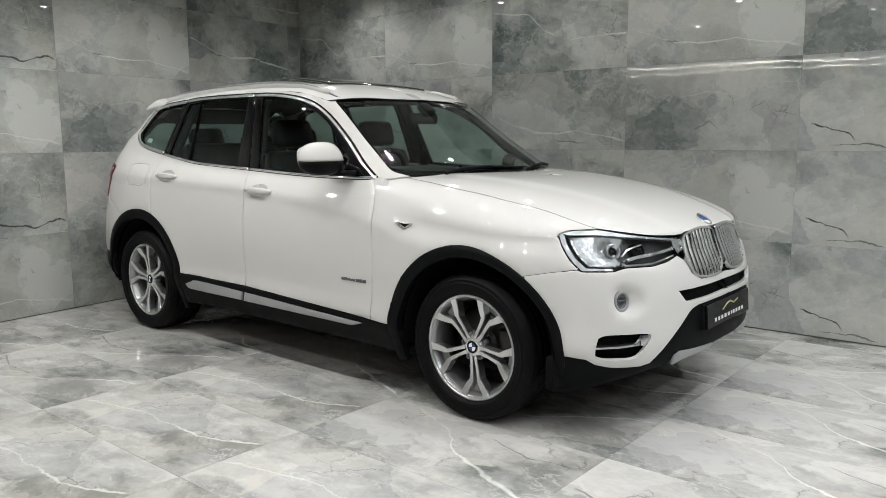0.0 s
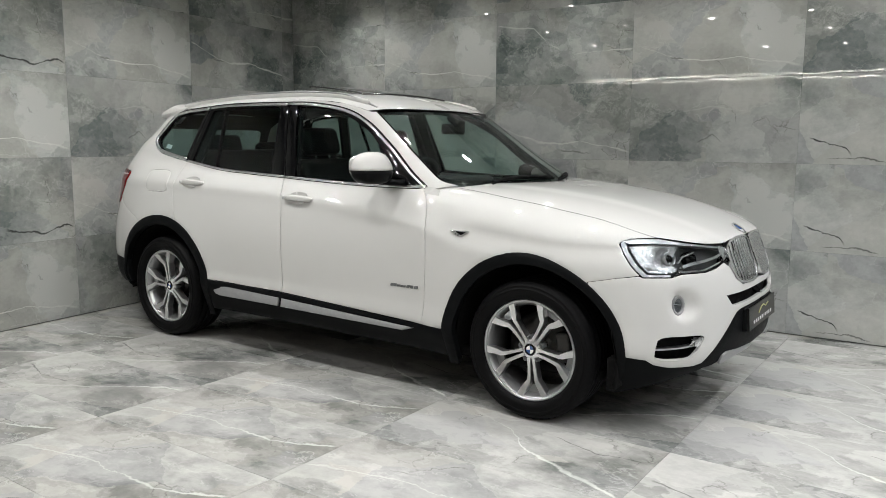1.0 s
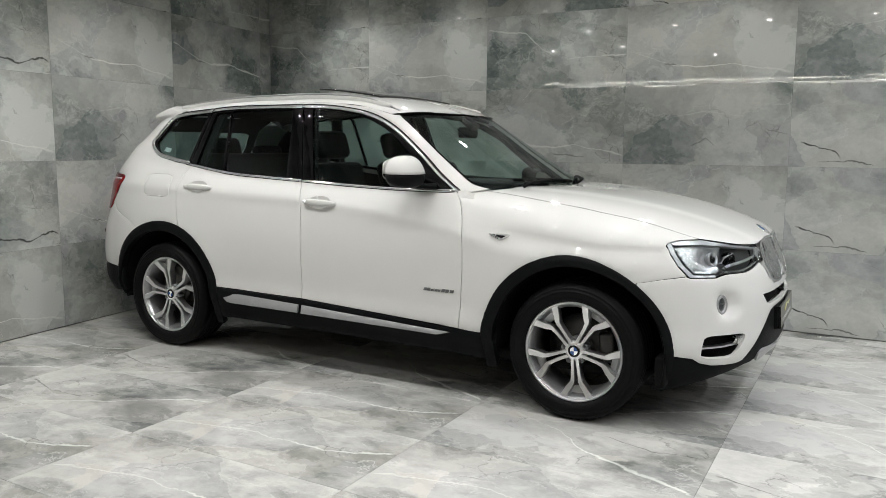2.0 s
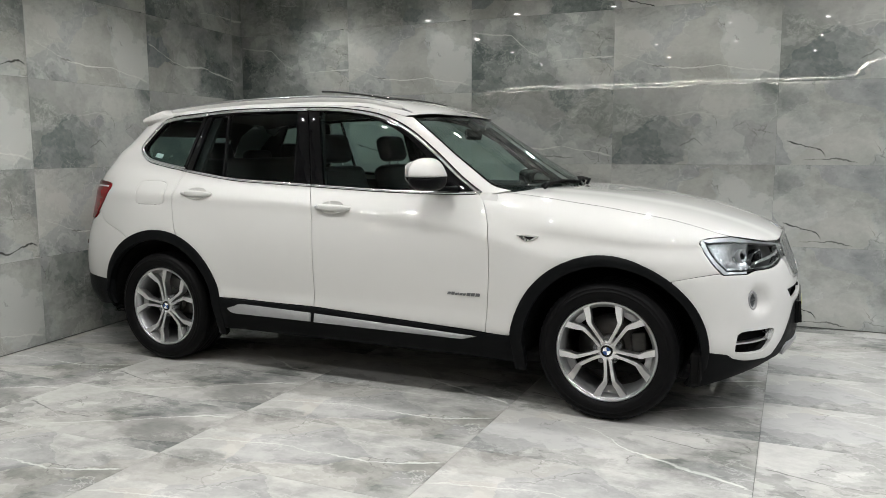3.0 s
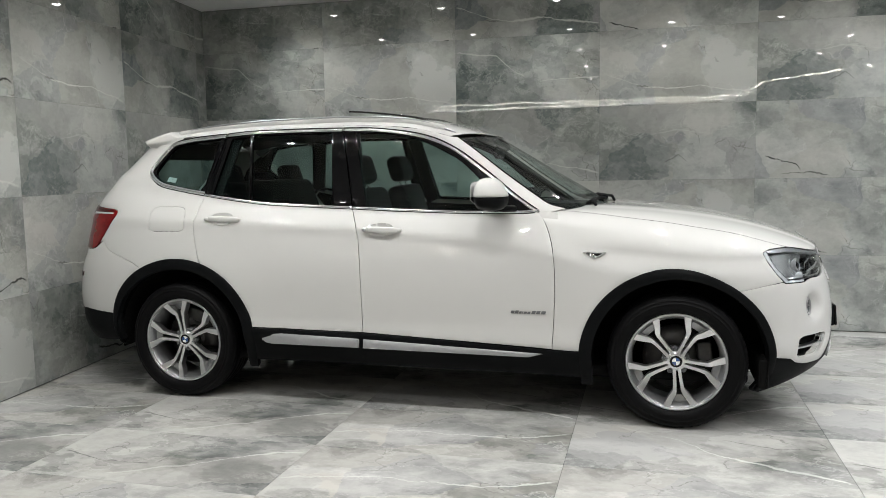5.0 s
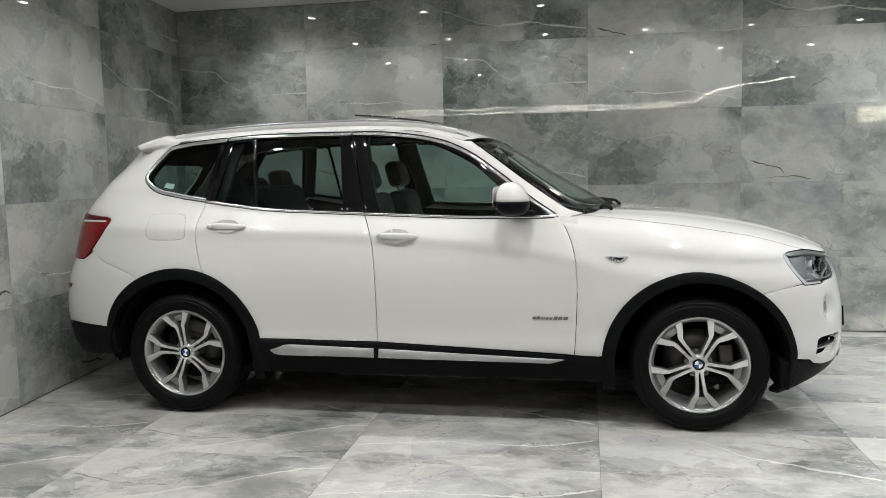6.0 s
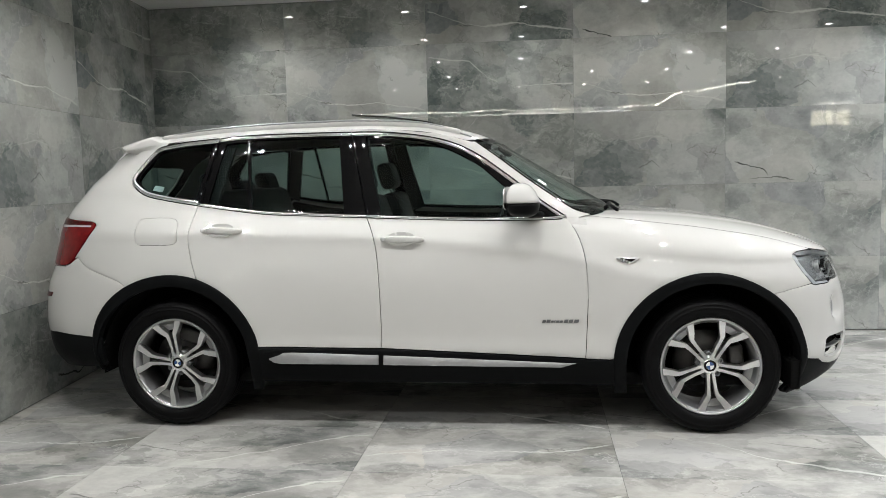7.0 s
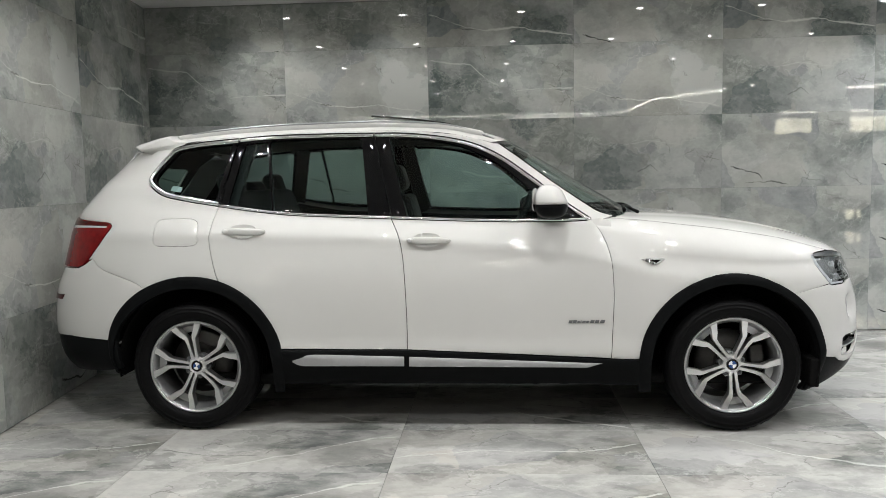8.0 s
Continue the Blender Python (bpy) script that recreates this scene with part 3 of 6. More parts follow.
def glasshouse(s, z):
    """As flank, but its front wraps round into the windscreen: s counts from where the corner begins."""
    x0, xf = smooth(SCREEN_START, z), smooth(SCREEN, z)
    if s <= 0:
        return flank(x0 + s, z)
    a = lookup(SCREEN_WRAP, s)
    x = x0 + (xf - x0) * math.sin(a) ** (2 / GP)
    return Vector((x, -half_width(x0, z) * max(math.cos(a), 0) ** (2 / GQ), z))


def bonnet(s, v):
    """v up to 1: the flank's height up to the crease; 1 to 2: over the top to the centre line."""
    z0 = crease(min(s, 1.6))
    if v <= 1:
        return flank(s, 0.15 + (z0 - 0.15) * v)
    x, y = plan(s, z0)
    cx = min(x, FRONT0)
    r = 1 - min(v - 1, 1) ** 2
    px, py = cx + (x - cx) * r, y * r
    n = smooth([(0.7, 7.0), (1.2, 5.0), (1.7, 3.6), (2.2, 3.0)], x)
    pz = z0 + (smooth(HOOD, px) - z0) * math.sqrt(max(1 - r ** n, 0))
    # towards the door the shoulder runs into the side
    k = min(max((1.2 - s) / 0.4, 0), 1)
    k = k * k * (3 - 2 * k)
    return Vector((px, py + k * max(-half_width(px, pz) - py, 0), pz))


def roof_top(x, y):
    zt = smooth(ROOF, x)
    w = half_width(x, zt - 0.07)
    k = min(abs(y) / w, 1.0)
    return Vector((x, y, zt - 0.025 * k * k - 0.045 * k ** 7))


def cabin(s, z):
    """The side above the belt, by x; forward of the corner it turns in towards the windscreen."""
    x0, xf = smooth(SCREEN_START, z), smooth(SCREEN, z)
    if s <= x0:
        return flank(s, z)
    k = min(max((s - x0) / (xf - x0), 0), 1) ** (GP / 2)
    return Vector((s, -half_width(x0, z) * max(1 - k * k, 0) ** (1 / GQ), z))


def bonnet_v(s, z):
    """The bonnet's v at height z."""
    z0 = crease(min(s, 1.6))
    if z <= z0:
        return (z - 0.15) / (z0 - 0.15)
    lo, hi = 1.0, 1.9
    for _ in range(30):
        mid = (lo + hi) / 2
        lo, hi = (mid, hi) if bonnet(s, mid).z < z else (lo, mid)
    return lo


# ---- the room ----
def slab(name, corners, z0, z1, mat, label, category):
    """An upright or flat prism over plan corners."""
    bm = bmesh.new()
    a = [bm.verts.new((x, y, z0)) for x, y in corners]
    b = [bm.verts.new((x, y, z1)) for x, y in corners]
    n = len(corners)
    for i in range(n):
        bm.faces.new((a[i], a[(i + 1) % n], b[(i + 1) % n], b[i]))
    bm.faces.new(list(reversed(a)))
    bm.faces.new(b)
    ob = part(name, bm, mat, None, label, False)
    return tagged(ob, category=category, kind="structure")


WEST, EAST, SOUTH = -9.0, 12.0, -11.3
floor = slab("floor", [(WEST, SOUTH), (EAST, SOUTH), (EAST, 2.3), (WEST, 2.3)], -0.2, -0.010, GROUT, "polished grey stone tile showroom floor", "floor")
EDGE_Y = -4.3
ceiling = slab("ceiling", [(WEST, EDGE_Y), (EAST, EDGE_Y), (EAST, 2.3), (WEST, 2.3)], CEILING, CEILING + 0.15, PLASTER, "smooth white plaster ceiling with small downlights", "ceiling")
# added ceiling out of view, dark so that car and stone reflect little
slab("ceiling_hall", [(WEST, SOUTH), (EAST, SOUTH), (EAST, EDGE_Y), (WEST, EDGE_Y)], CEILING, CEILING + 0.15, DIM_PLASTER, "hall ceiling out of view, darkened as if unlit", "ceiling")
CORNER = (-2.725, back_wall_y(-2.725))
wall_back = slab("wall_back", [(WEST, back_wall_y(WEST) + 0.012), (EAST, back_wall_y(EAST) + 0.012), (EAST, back_wall_y(EAST) + 0.2), (WEST, back_wall_y(WEST) + 0.2)], -0.01, CEILING, GROUT,
                 "wall clad in polished grey-green stone tiles", "wall")
LEFT_END = -4.4
wall_left = slab("wall_left", [(left_wall_x(LEFT_END) - 0.012, LEFT_END), (left_wall_x(CORNER[1]) - 0.012, CORNER[1]), (left_wall_x(CORNER[1]) - 0.2, CORNER[1]), (left_wall_x(LEFT_END) - 0.2, LEFT_END)],
                 -0.01, CEILING, GROUT, "side wall clad in polished grey-green stone tiles", "wall")
# side walls added out of view; their dark colour stands in for missing light
wall_west = slab("wall_west", [(WEST, SOUTH), (WEST, 2.3), (WEST - 0.2, 2.3), (WEST - 0.2, SOUTH)], 0, CEILING, DIM_PLASTER, "hall wall out of view, darkened as if unlit", "wall")
wall_east = slab("wall_east", [(EAST, SOUTH), (EAST, 2.3), (EAST + 0.2, 2.3), (EAST + 0.2, SOUTH)], 0, CEILING, DIM_PLASTER, "hall wall out of view, darkened as if unlit", "wall")

# the south wall, with three high windows and a low one: x0, x1, sill, head
WINDOWS = [(7.37, 8.34, 2.27, 2.71), (9.15, 10.12, 2.27, 2.71), (9.10, 9.56, 0.13, 0.46), (10.93, 11.90, 2.27, 2.71)]


def south_wall():
    bms = []
    xs = sorted({WEST, EAST, *(w[0] for w in WINDOWS), *(w[1] for w in WINDOWS)})
    for a, c in zip(xs, xs[1:]):
        foot = 0.0
        for z0, z1 in sorted((w[2], w[3]) for w in WINDOWS if w[0] <= a and c <= w[1]) + [(CEILING, CEILING)]:
            bms.append(box(c - a, 0.2, z0 - foot, m=Matrix.Translation(((a + c) / 2, SOUTH - 0.1, (foot + z0) / 2))))
            foot = z1
    # darkened like the other hall walls, to keep reflections round the windows dim
    ob = part("wall_south", joined(*bms), DIM_PLASTER, None, "hall wall with small windows, darkened as if unlit", False)
    return tagged(ob, category="wall", kind="structure")


south_wall()
for i, (a, c, z0, z1) in enumerate(WINDOWS):
    cx, w, h = (a + c) / 2, c - a, z1 - z0
    win = new(f"window_{i + 1}")
    win.location = (cx, SOUTH - 0.1, z0)
    tagged(win, "bright high window in a white frame" if z0 > 1 else "bright low window in a white frame", "window", kind="structure")
    t = Matrix.Translation((0, 0, h / 2))
    bars = [box(0.05, 0.06, h, m=t @ Matrix.Translation((k, 0, 0))) for k in (-w / 2 + 0.025, w / 2 - 0.025)]
    bars += [box(w, 0.058, 0.05, m=t @ Matrix.Translation((0, 0, k))) for k in (-h / 2 + 0.025, h / 2 - 0.025)]
    bars.append(box(0.03, 0.05, h - 0.09, m=t @ Matrix.Translation((0.12 * w, 0, 0))))
    part("window_frame", joined(*bars), PLASTER, win, smooth_shade=False)
    part("pane", box(w - 0.06, 0.008, h - 0.06, m=t), CLEAR, win, smooth_shade=False).visible_shadow = False
sky = part("backdrop", box(8.0, 0.02, 3.6, m=Matrix.Translation((9.2, SOUTH - 0.9, 1.6))), DAYLIGHT, None, "bright overcast daylight outside the windows", False)
tagged(sky, category="backdrop", kind="structure")


# ---- ceiling lights ----
def downlight():
    ob = new("downlight")
    tagged(ob, "small round recessed downlight with a white rim, lit", "downlight", "ceiling downlights")
    turn = Matrix.Rotation(math.pi / 2, 4, "X")
    part("rim", lathe([(0.036, 0.004), (0.038, 0.0), (0.05, 0.0), (0.053, 0.004), (0.053, 0.010), (0.036, 0.010)], 24, turn, True), PLASTER, ob)
    part("lens", lathe([(0.0, -0.006), (0.016, -0.004), (0.028, 0.001), (0.036, 0.006)], 20, turn), SPOT_GLOW, ob, "glowing lens")
    return ob


first = downlight()
first.location = (GRID_X[2], GRID_Y[0], CEILING - 0.010)
lamp_data = {}
for y, watts in ROW_WATTS.items():
    for zone, gain in END_GAIN.items():
        d = bpy.data.lights.new("downlight_lamp", "SPOT")
        d.energy, d.spot_size, d.spot_blend, d.shadow_soft_size = watts * gain * (1.15 if y > 1 and zone in ("nose", "far") else 1.0), radians(140), 0.75, 0.035
        d.color = (0.955, 0.972, 1.0) if zone in ("nose", "far", "front") else (0.985, 0.982, 0.965)
        lamp_data[y, zone] = d
for y in GRID_Y:
    for x in GRID_X:
        if x < left_wall_x(y) + 0.25 and y > LEFT_END - 0.2:
            continue
        if (x, y) != (GRID_X[2], GRID_Y[0]):
            copy_thing(first, pose(x, y, CEILING - 0.010))
        if y in ROW_WATTS and -2 < x < 6.2:
            lamp = new("downlight_lamp", lamp_data[y, "side" if x < -1.2 else "middle" if x < 3 else "front" if y < -1 else "far" if x > 4 else "nose"])
            lamp.location = (x, y, CEILING - 0.03)

# two thin light strips run along the ceiling far behind the car and turn a corner
led = new("light_strip")
led.location = (0, 0, CEILING)
tagged(led, "long thin recessed ceiling light strip, glowing warm white", "light strip")
for a, c in (((-5.1, -9.55), (3.55, -9.95)), ((3.55, -9.95), (3.45, -7.1)), ((3.45, -7.1), (4.4, -5.5)), ((-5.1, -11.15), (3.2, -11.0)), ((6.5, -5.7), (9.5, -5.65)), ((7.37, -11.15), (8.34, -11.15)), ((9.15, -11.15), (10.12, -11.15))):
    length, ang = math.dist(a, c), math.atan2(c[1] - a[1], c[0] - a[0])
    m = Matrix.Translation(((a[0] + c[0]) / 2, (a[1] + c[1]) / 2, -0.012)) @ Matrix.Rotation(ang, 4, "Z")
    part("channel", box(length + 0.02, 0.05, 0.012, 0.002, 1, m @ Matrix.Translation((0, 0, 0.006))), BRUSHED, led, "aluminium channel", False)
    part("diffuser", box(length, 0.02, 0.008, 0.002, 1, m @ Matrix.Translation((0, 0, -0.002))), STRIP_GLOW, led, "glowing diffuser", False)

# ---- the car ----
car = new("car")
tagged(car, "white compact luxury SUV with black cladding and silver alloy wheels", "car")
car.location, car.scale = (0, 0.035, 0), (1, 1.04, 1)

ARCH_F, ARCH_R = (1.405, 0.345), (-1.405, 0.345)
GAP = 0.0019


def arch_f(a0, a1, n=24, extra=0.0):
    """The front arch's outline: a little tighter ahead of the wheel than behind it."""
    out = []
    for k in range(n + 1):
        a = math.radians(a0 + (a1 - a0) * k / n)
        r = 0.474 - 0.013 * math.cos(a) + extra
        out.append((ARCH_F[0] + r * math.cos(a), ARCH_F[1] + r * math.sin(a)))
    return out


def arch_r(a0, a1, n=24, extra=0.0):
    out = []
    for k in range(n + 1):
        a = math.radians(a0 + (a1 - a0) * k / n)
        r = 0.489 - 0.036 * max(0.0, -math.cos(a)) ** 5 + extra
        out.append((ARCH_R[0] + r * math.cos(a), ARCH_R[1] + r * math.sin(a)))
    return out


door_front_edge = spline([(0.695, 1.094), (0.736, 1.042), (0.771, 0.959), (0.790, 0.864), (0.798, 0.718), (0.792, 0.543), (0.783, 0.386)], 5)
b_edge = spline([(-0.266, 0.436), (-0.266, 0.608), (-0.272, 0.787), (-0.283, 0.92), (-0.304, 1.023), (-0.349, 1.113)], 5)
rear_edge = spline([(-1.252, 0.800), (-1.285, 0.912), (-1.304, 1.008), (-1.300, 1.096), (-1.284, 1.193)], 5)
belt_front = spline([(-0.349, 1.113), (-0.027, 1.098), (0.269, 1.088), (0.56, 1.086), (0.66, 1.088), (0.695, 1.094)], 5)
belt_rear = spline([(-1.284, 1.193), (-0.93, 1.144), (-0.627, 1.126), (-0.349, 1.113)], 5)
frame_top = spline([(0.698, 1.099), (0.568, 1.187), (0.393, 1.324), (0.215, 1.448), (0.034, 1.522), (-0.211, 1.562), (-0.458, 1.573), (-0.96, 1.573), (-1.215, 1.559), (-1.585, 1.530), (-1.689, 1.510)], 6)
frame_tail = spline([(-1.689, 1.510), (-1.758, 1.433), (-1.788, 1.355), (-1.765, 1.318), (-1.685, 1.276), (-1.603, 1.247), (-1.468, 1.223), (-1.284, 1.193)], 5)

# doors
HANDLES = {"front": (-0.145, 1.003), "rear": (-1.120, 1.062)}
front_loop = door_front_edge + [(0.259, 0.412)] + b_edge + belt_front[1:-1]
arch_low = arch_r(12, 71, 16, -0.006)
rear_loop = b_edge[::-1][:-1] + [(-0.266, 0.436), (-0.60, 0.438)] + arch_low + rear_edge[2:] + belt_rear[1:-1]
doors = {}
for name, loop in (("front", front_loop), ("rear", rear_loop)):
    hx, hz = HANDLES[name]
    cup = oval(hx - 0.012, hz, 0.075, 0.036, 2.3)
    d = panel_pair(name + "_door", PAINT, car, "white " + name + " door", fn=flank, loop=inset(loop, GAP), step=0.022, thick=0.02, holes=[cup])
    doors[name] = d
    panel_pair("handle_recess", PAINT, d, fn=flank, loop=cup, step=0.012, thick=0.0, soft=0.0,
               dish=lambda p, hx=hx, hz=hz: -0.022 * max(0.0, 1 - ((p[0] - hx + 0.012) / 0.075) ** 2 - ((p[1] - hz) / 0.036) ** 2) ** 0.5)

    def grip(hx=hx, hz=hz):
        y0 = flank(hx, hz).y
        m = Matrix.Translation((hx, y0 - 0.020, hz)) @ Matrix.Rotation(0.03, 4, "Y") @ Matrix.Rotation(0.10, 4, "X")
        bar = ellipsoid(0.114, 0.016, 0.019, 2.6, m, 28, 14)
        for v in bar.verts:
            k = (v.co.x - hx) / 0.11
            v.co.y += 0.016 * k * k
        return bar
    part_pair("door_handle", grip, PAINT, d, "white grab handle")
    for k, r in ((0.092, 0.020), (-0.092, 0.024)):
        part_pair("handle_foot", lambda hx=hx, hz=hz, k=k, r=r: ellipsoid(r, 0.02, 0.6 * r, 2.4, Matrix.Translation((hx + k, flank(hx + k, hz).y - 0.004, hz - 0.02 * k)), 16, 8), PAINT, d)
    if name == "front":
        part_pair("lock_cover", lambda hx=hx, hz=hz: lathe([(0.0, -0.006), (0.008, -0.006), (0.010, -0.003), (0.010, 0.01)], 16, Matrix.Translation((hx - 0.098, flank(hx - 0.098, hz).y - 0.024, hz + 0.003))), BRUSHED, d, "round metal lock cylinder")

# window frames in gloss black, panes and bright trim


def b_x(z):
    return -0.349 - 0.102 * (z - 1.113) / 0.459


def l1_x(z):
    return -1.284 + 0.085 * (z - 1.193) / 0.365


front_top = [p for p in frame_top if p[0] > b_x(p[1]) + 0.01]
rear_top = [p for p in frame_top if l1_x(p[1]) + 0.01 < p[0] < b_x(p[1]) - 0.01]
tail_top = [p for p in frame_top if p[0] < l1_x(p[1]) - 0.01]
front_frame = front_top + [(-0.451, 1.572)] + belt_front[0:-1]
rear_frame = [(-0.451, 1.572)] + rear_top + [(-1.199, 1.558)] + belt_rear[0:]
tail_frame = [(-1.199, 1.558)] + tail_top + frame_tail[1:]
front_pane = spline([(-0.268, 1.122), (-0.37, 1.538), (-0.34, 1.543), (-0.21, 1.540), (0.003, 1.501), (0.214, 1.400), (0.347, 1.293), (0.470, 1.190), (0.545, 1.125), (0.545, 1.106), (0.41, 1.102), (0.121, 1.105), (-0.10, 1.113), (-0.268, 1.122)], 3)[:-1]
rear_pane = [(-0.981, 1.165), (-1.026, 1.535), (-1.018, 1.546), (-0.96, 1.549), (-0.53, 1.550), (-0.518, 1.540), (-0.474, 1.136), (-0.482, 1.130), (-0.7, 1.141)]
vent_pane = [(-1.232, 1.202), (-1.166, 1.520), (-1.158, 1.532), (-1.05, 1.540), (-1.041, 1.532), (-0.994, 1.172), (-1.002, 1.166), (-1.1, 1.178)]
tail_pane = spline([(-1.303, 1.215), (-1.240, 1.520), (-1.26, 1.533), (-1.54, 1.508), (-1.628, 1.496), (-1.708, 1.41), (-1.733, 1.350), (-1.67, 1.302), (-1.593, 1.269), (-1.51, 1.247), (-1.36, 1.221), (-1.303, 1.215)], 4)[:-1]
for d, loop, panes in (("front", front_frame, [("window_pane", front_pane, CABIN_GLASS)]), ("rear", rear_frame, [("window_pane", rear_pane, PRIVACY_GLASS), ("vent_pane", vent_pane, PRIVACY_GLASS)])):
    f = panel_pair("window_frame", GLOSS_BLACK, doors[d], "gloss black window frame", fn=cabin, loop=inset(loop, 0.003), step=0.03, thick=0.02, lift=-0.004, holes=[p for _, p, _ in panes])
    for name, p, g in panes:
        panel_pair(name, g, doors[d], "tinted side window glass", fn=cabin, loop=inset(p, -0.004), step=0.03, thick=0.0, lift=-0.009)


def edge_strip(path, width, fn, lift, shift=0.0):
    """A narrow loop that follows a line on a panel."""
    out = []
    n = len(path)
    for i in range(n):
        a, c = Vector(path[max(i - 1, 0)]), Vector(path[min(i + 1, n - 1)])
        d = (c - a).normalized()
        q = Vector((-d.y, d.x))
        out.append((Vector(path[i]) + q * shift, Vector(path[i]) + q * (shift + width)))
    return [tuple(a) for a, _ in out] + [tuple(b) for _, b in out[::-1]]


def trim(name, path, width, mat, parent, label, fn=cabin, lift=0.004, shift=0.0, flat=1.0):
    """A rounded strip along a line on a panel."""
    line = offset_line(path, shift + width / 2)

    def strip():
        return tube([fn(*p) + outward(fn, *p) * lift for p in line], width / 2, 10, flat)
    return part_pair(name, strip, mat, parent, label)


trim("belt_trim", belt_front, 0.014, CHROME, doors["front"], "bright belt strip", lift=0.003)
trim("belt_trim", belt_rear, 0.014, CHROME, doors["rear"], "bright belt strip", lift=0.003)
trim("window_trim", front_top + [(-0.449, 1.572)], 0.019, CHROME, doors["front"], "bright window surround", shift=0.003, lift=0.0)
trim("window_trim", [(-0.455, 1.572)] + rear_top + [(-1.197, 1.558)], 0.019, CHROME, doors["rear"], "bright window surround", shift=0.003, lift=0.0)
trim("window_seal", front_top + [(-0.449, 1.572)], 0.006, LINER, doors["front"], "thin black seal above the bright strip", shift=-0.004, lift=0.0)
trim("window_seal", [(-0.455, 1.572)] + rear_top + [(-1.197, 1.558)], 0.006, LINER, doors["rear"], "thin black seal above the bright strip", shift=-0.004, lift=0.0)
trim("pillar_line", [(-0.985, 1.16), (-1.032, 1.54)], 0.006, GLOSS_BLACK, doors["rear"], "thin divider bar", lift=-0.002)

# body side with quarter panel, roof edge and front pillar in one piece
EDGE = [(1.09, 0.45), (1.111, 0.395), (1.115, 0.330), (1.124, 0.300), (1.14, 0.282), (1.2, 0.270), (1.3, 0.257), (1.42, 0.254), (1.51, 0.240)]
screen_edge = [(glasshouse(smooth(EDGE, z), z).x, z) for z in (1.507, 1.44, 1.37, 1.3, 1.23, 1.18, 1.15, 1.134, 1.124, 1.118)]
cant = [(x, smooth(ROOF, x) - 0.068) for x in (-1.72, -1.6, -1.4, -1.2, -1.0, -0.8, -0.6, -0.4, -0.2, 0.0, 0.1, 0.2)]
lamp_edge = [(-2.016, 0.918), (-1.914, 1.055), (-1.894, 1.086), (-1.892, 1.100), (-1.902, 1.112), (-1.93, 1.120), (-2.30, 1.138)]
side_loop = (rear_edge[::-1] + arch_r(71, 119, 14, -0.006)[1:] + spline([(-1.643, 0.771), (-1.70, 0.803), (-1.806, 0.837), (-1.919, 0.874), (-1.985, 0.925)], 4) + lamp_edge
             + [(-2.31, 1.20), (-2.27, 1.32), (-2.225, 1.455), (-2.13, 1.497), (-1.90, 1.505)] + cant + screen_edge + [(0.83, 1.106), (0.76, 1.092), (0.706, 1.090)] + frame_top + frame_tail[1:-1])
fuel = [(x - 0.10 * (z - 1.065) * (1 if x > -1.49 else -0.15), z) for x, z in oval(-1.494, 1.062, 0.124, 0.072, 5.0, 44)]
body_side = panel_pair("body_side", PAINT, car, "white rear quarter, roof edge and pillar", fn=cabin, loop=inset(side_loop, GAP * 0.6), step=0.03, thick=0.02, holes=[inset(fuel, -GAP * 0.35)])
panel_pair("fuel_flap", PAINT, body_side, "white fuel filler flap", fn=cabin, loop=inset(fuel, GAP * 0.35), step=0.03, thick=0.01)
f = panel_pair("quarter_frame", GLOSS_BLACK, body_side, "gloss black quarter window frame", fn=cabin, loop=inset(tail_frame, 0.003), step=0.03, thick=0.02, lift=-0.004, holes=[tail_pane])
panel_pair("quarter_pane", PRIVACY_GLASS, body_side, "tinted quarter window glass", fn=cabin, loop=inset(tail_pane, -0.004), step=0.03, thick=0.0, lift=-0.009)
trim("quarter_trim", [(-1.203, 1.558)] + tail_top + frame_tail[1:], 0.024, CHROME, body_side, "bright quarter window surround", shift=0.003, lift=0.0)
trim("window_seal", [(-1.203, 1.558)] + tail_top + frame_tail[1:10], 0.006, LINER, body_side, "thin black seal beside the bright strip", shift=-0.004, lift=0.0)
sticker = link_mesh("sticker", *sheet(cabin, [(-1.60, 1.288), (-1.525, 1.278), (-1.52, 1.305), (-1.595, 1.315)], step=0.02, thick=0.001, lift=-0.0135), WHITE_ENAMEL, body_side[0], "small white sticker inside the glass")

panel_pair("pillar_foot", PAINT, body_side, "white foot of the windscreen pillar", fn=flank, loop=[(0.685, 1.05), (0.70, 1.098), (0.74, 1.103), (0.80, 1.09), (0.80, 1.05)], step=0.02, thick=0.0, lift=-0.013, soft=0.0)

# front wings
shut = spline([(0.775, 1.507), (1.146, 1.437), (1.471, 1.431), (1.796, 1.378), (2.04, bonnet_v(2.04, 0.911))], 5)
lamp_top_v = [(2.04, bonnet_v(2.04, 0.912)), (1.902, bonnet_v(1.902, 0.905)), (1.862, bonnet_v(1.862, 0.894)), (1.853, bonnet_v(1.853, 0.882))]
lamp_side = [(1.872, 0.842), (1.906, 0.785), (1.934, 0.747)]
wing_seam = [(1.823, 0.733), (1.704, 0.712)]


def to_v(points):
    return [(s, bonnet_v(s, z)) for s, z in points]


wing_loop = (to_v(door_front_edge[::-1]) + [(0.700, 1.34), (0.716, 1.42), (0.738, 1.46), (0.765, 1.49)] + shut + lamp_top_v[1:] + to_v(lamp_side + wing_seam) + to_v(arch_f(51, 175, 30, -0.006)) + to_v([(0.90, 0.384)]))
wing = panel_pair("front_wing", PAINT, car, "white front wing", fn=bonnet, loop=inset(wing_loop, GAP * 0.7), step=0.03, thick=0.015)
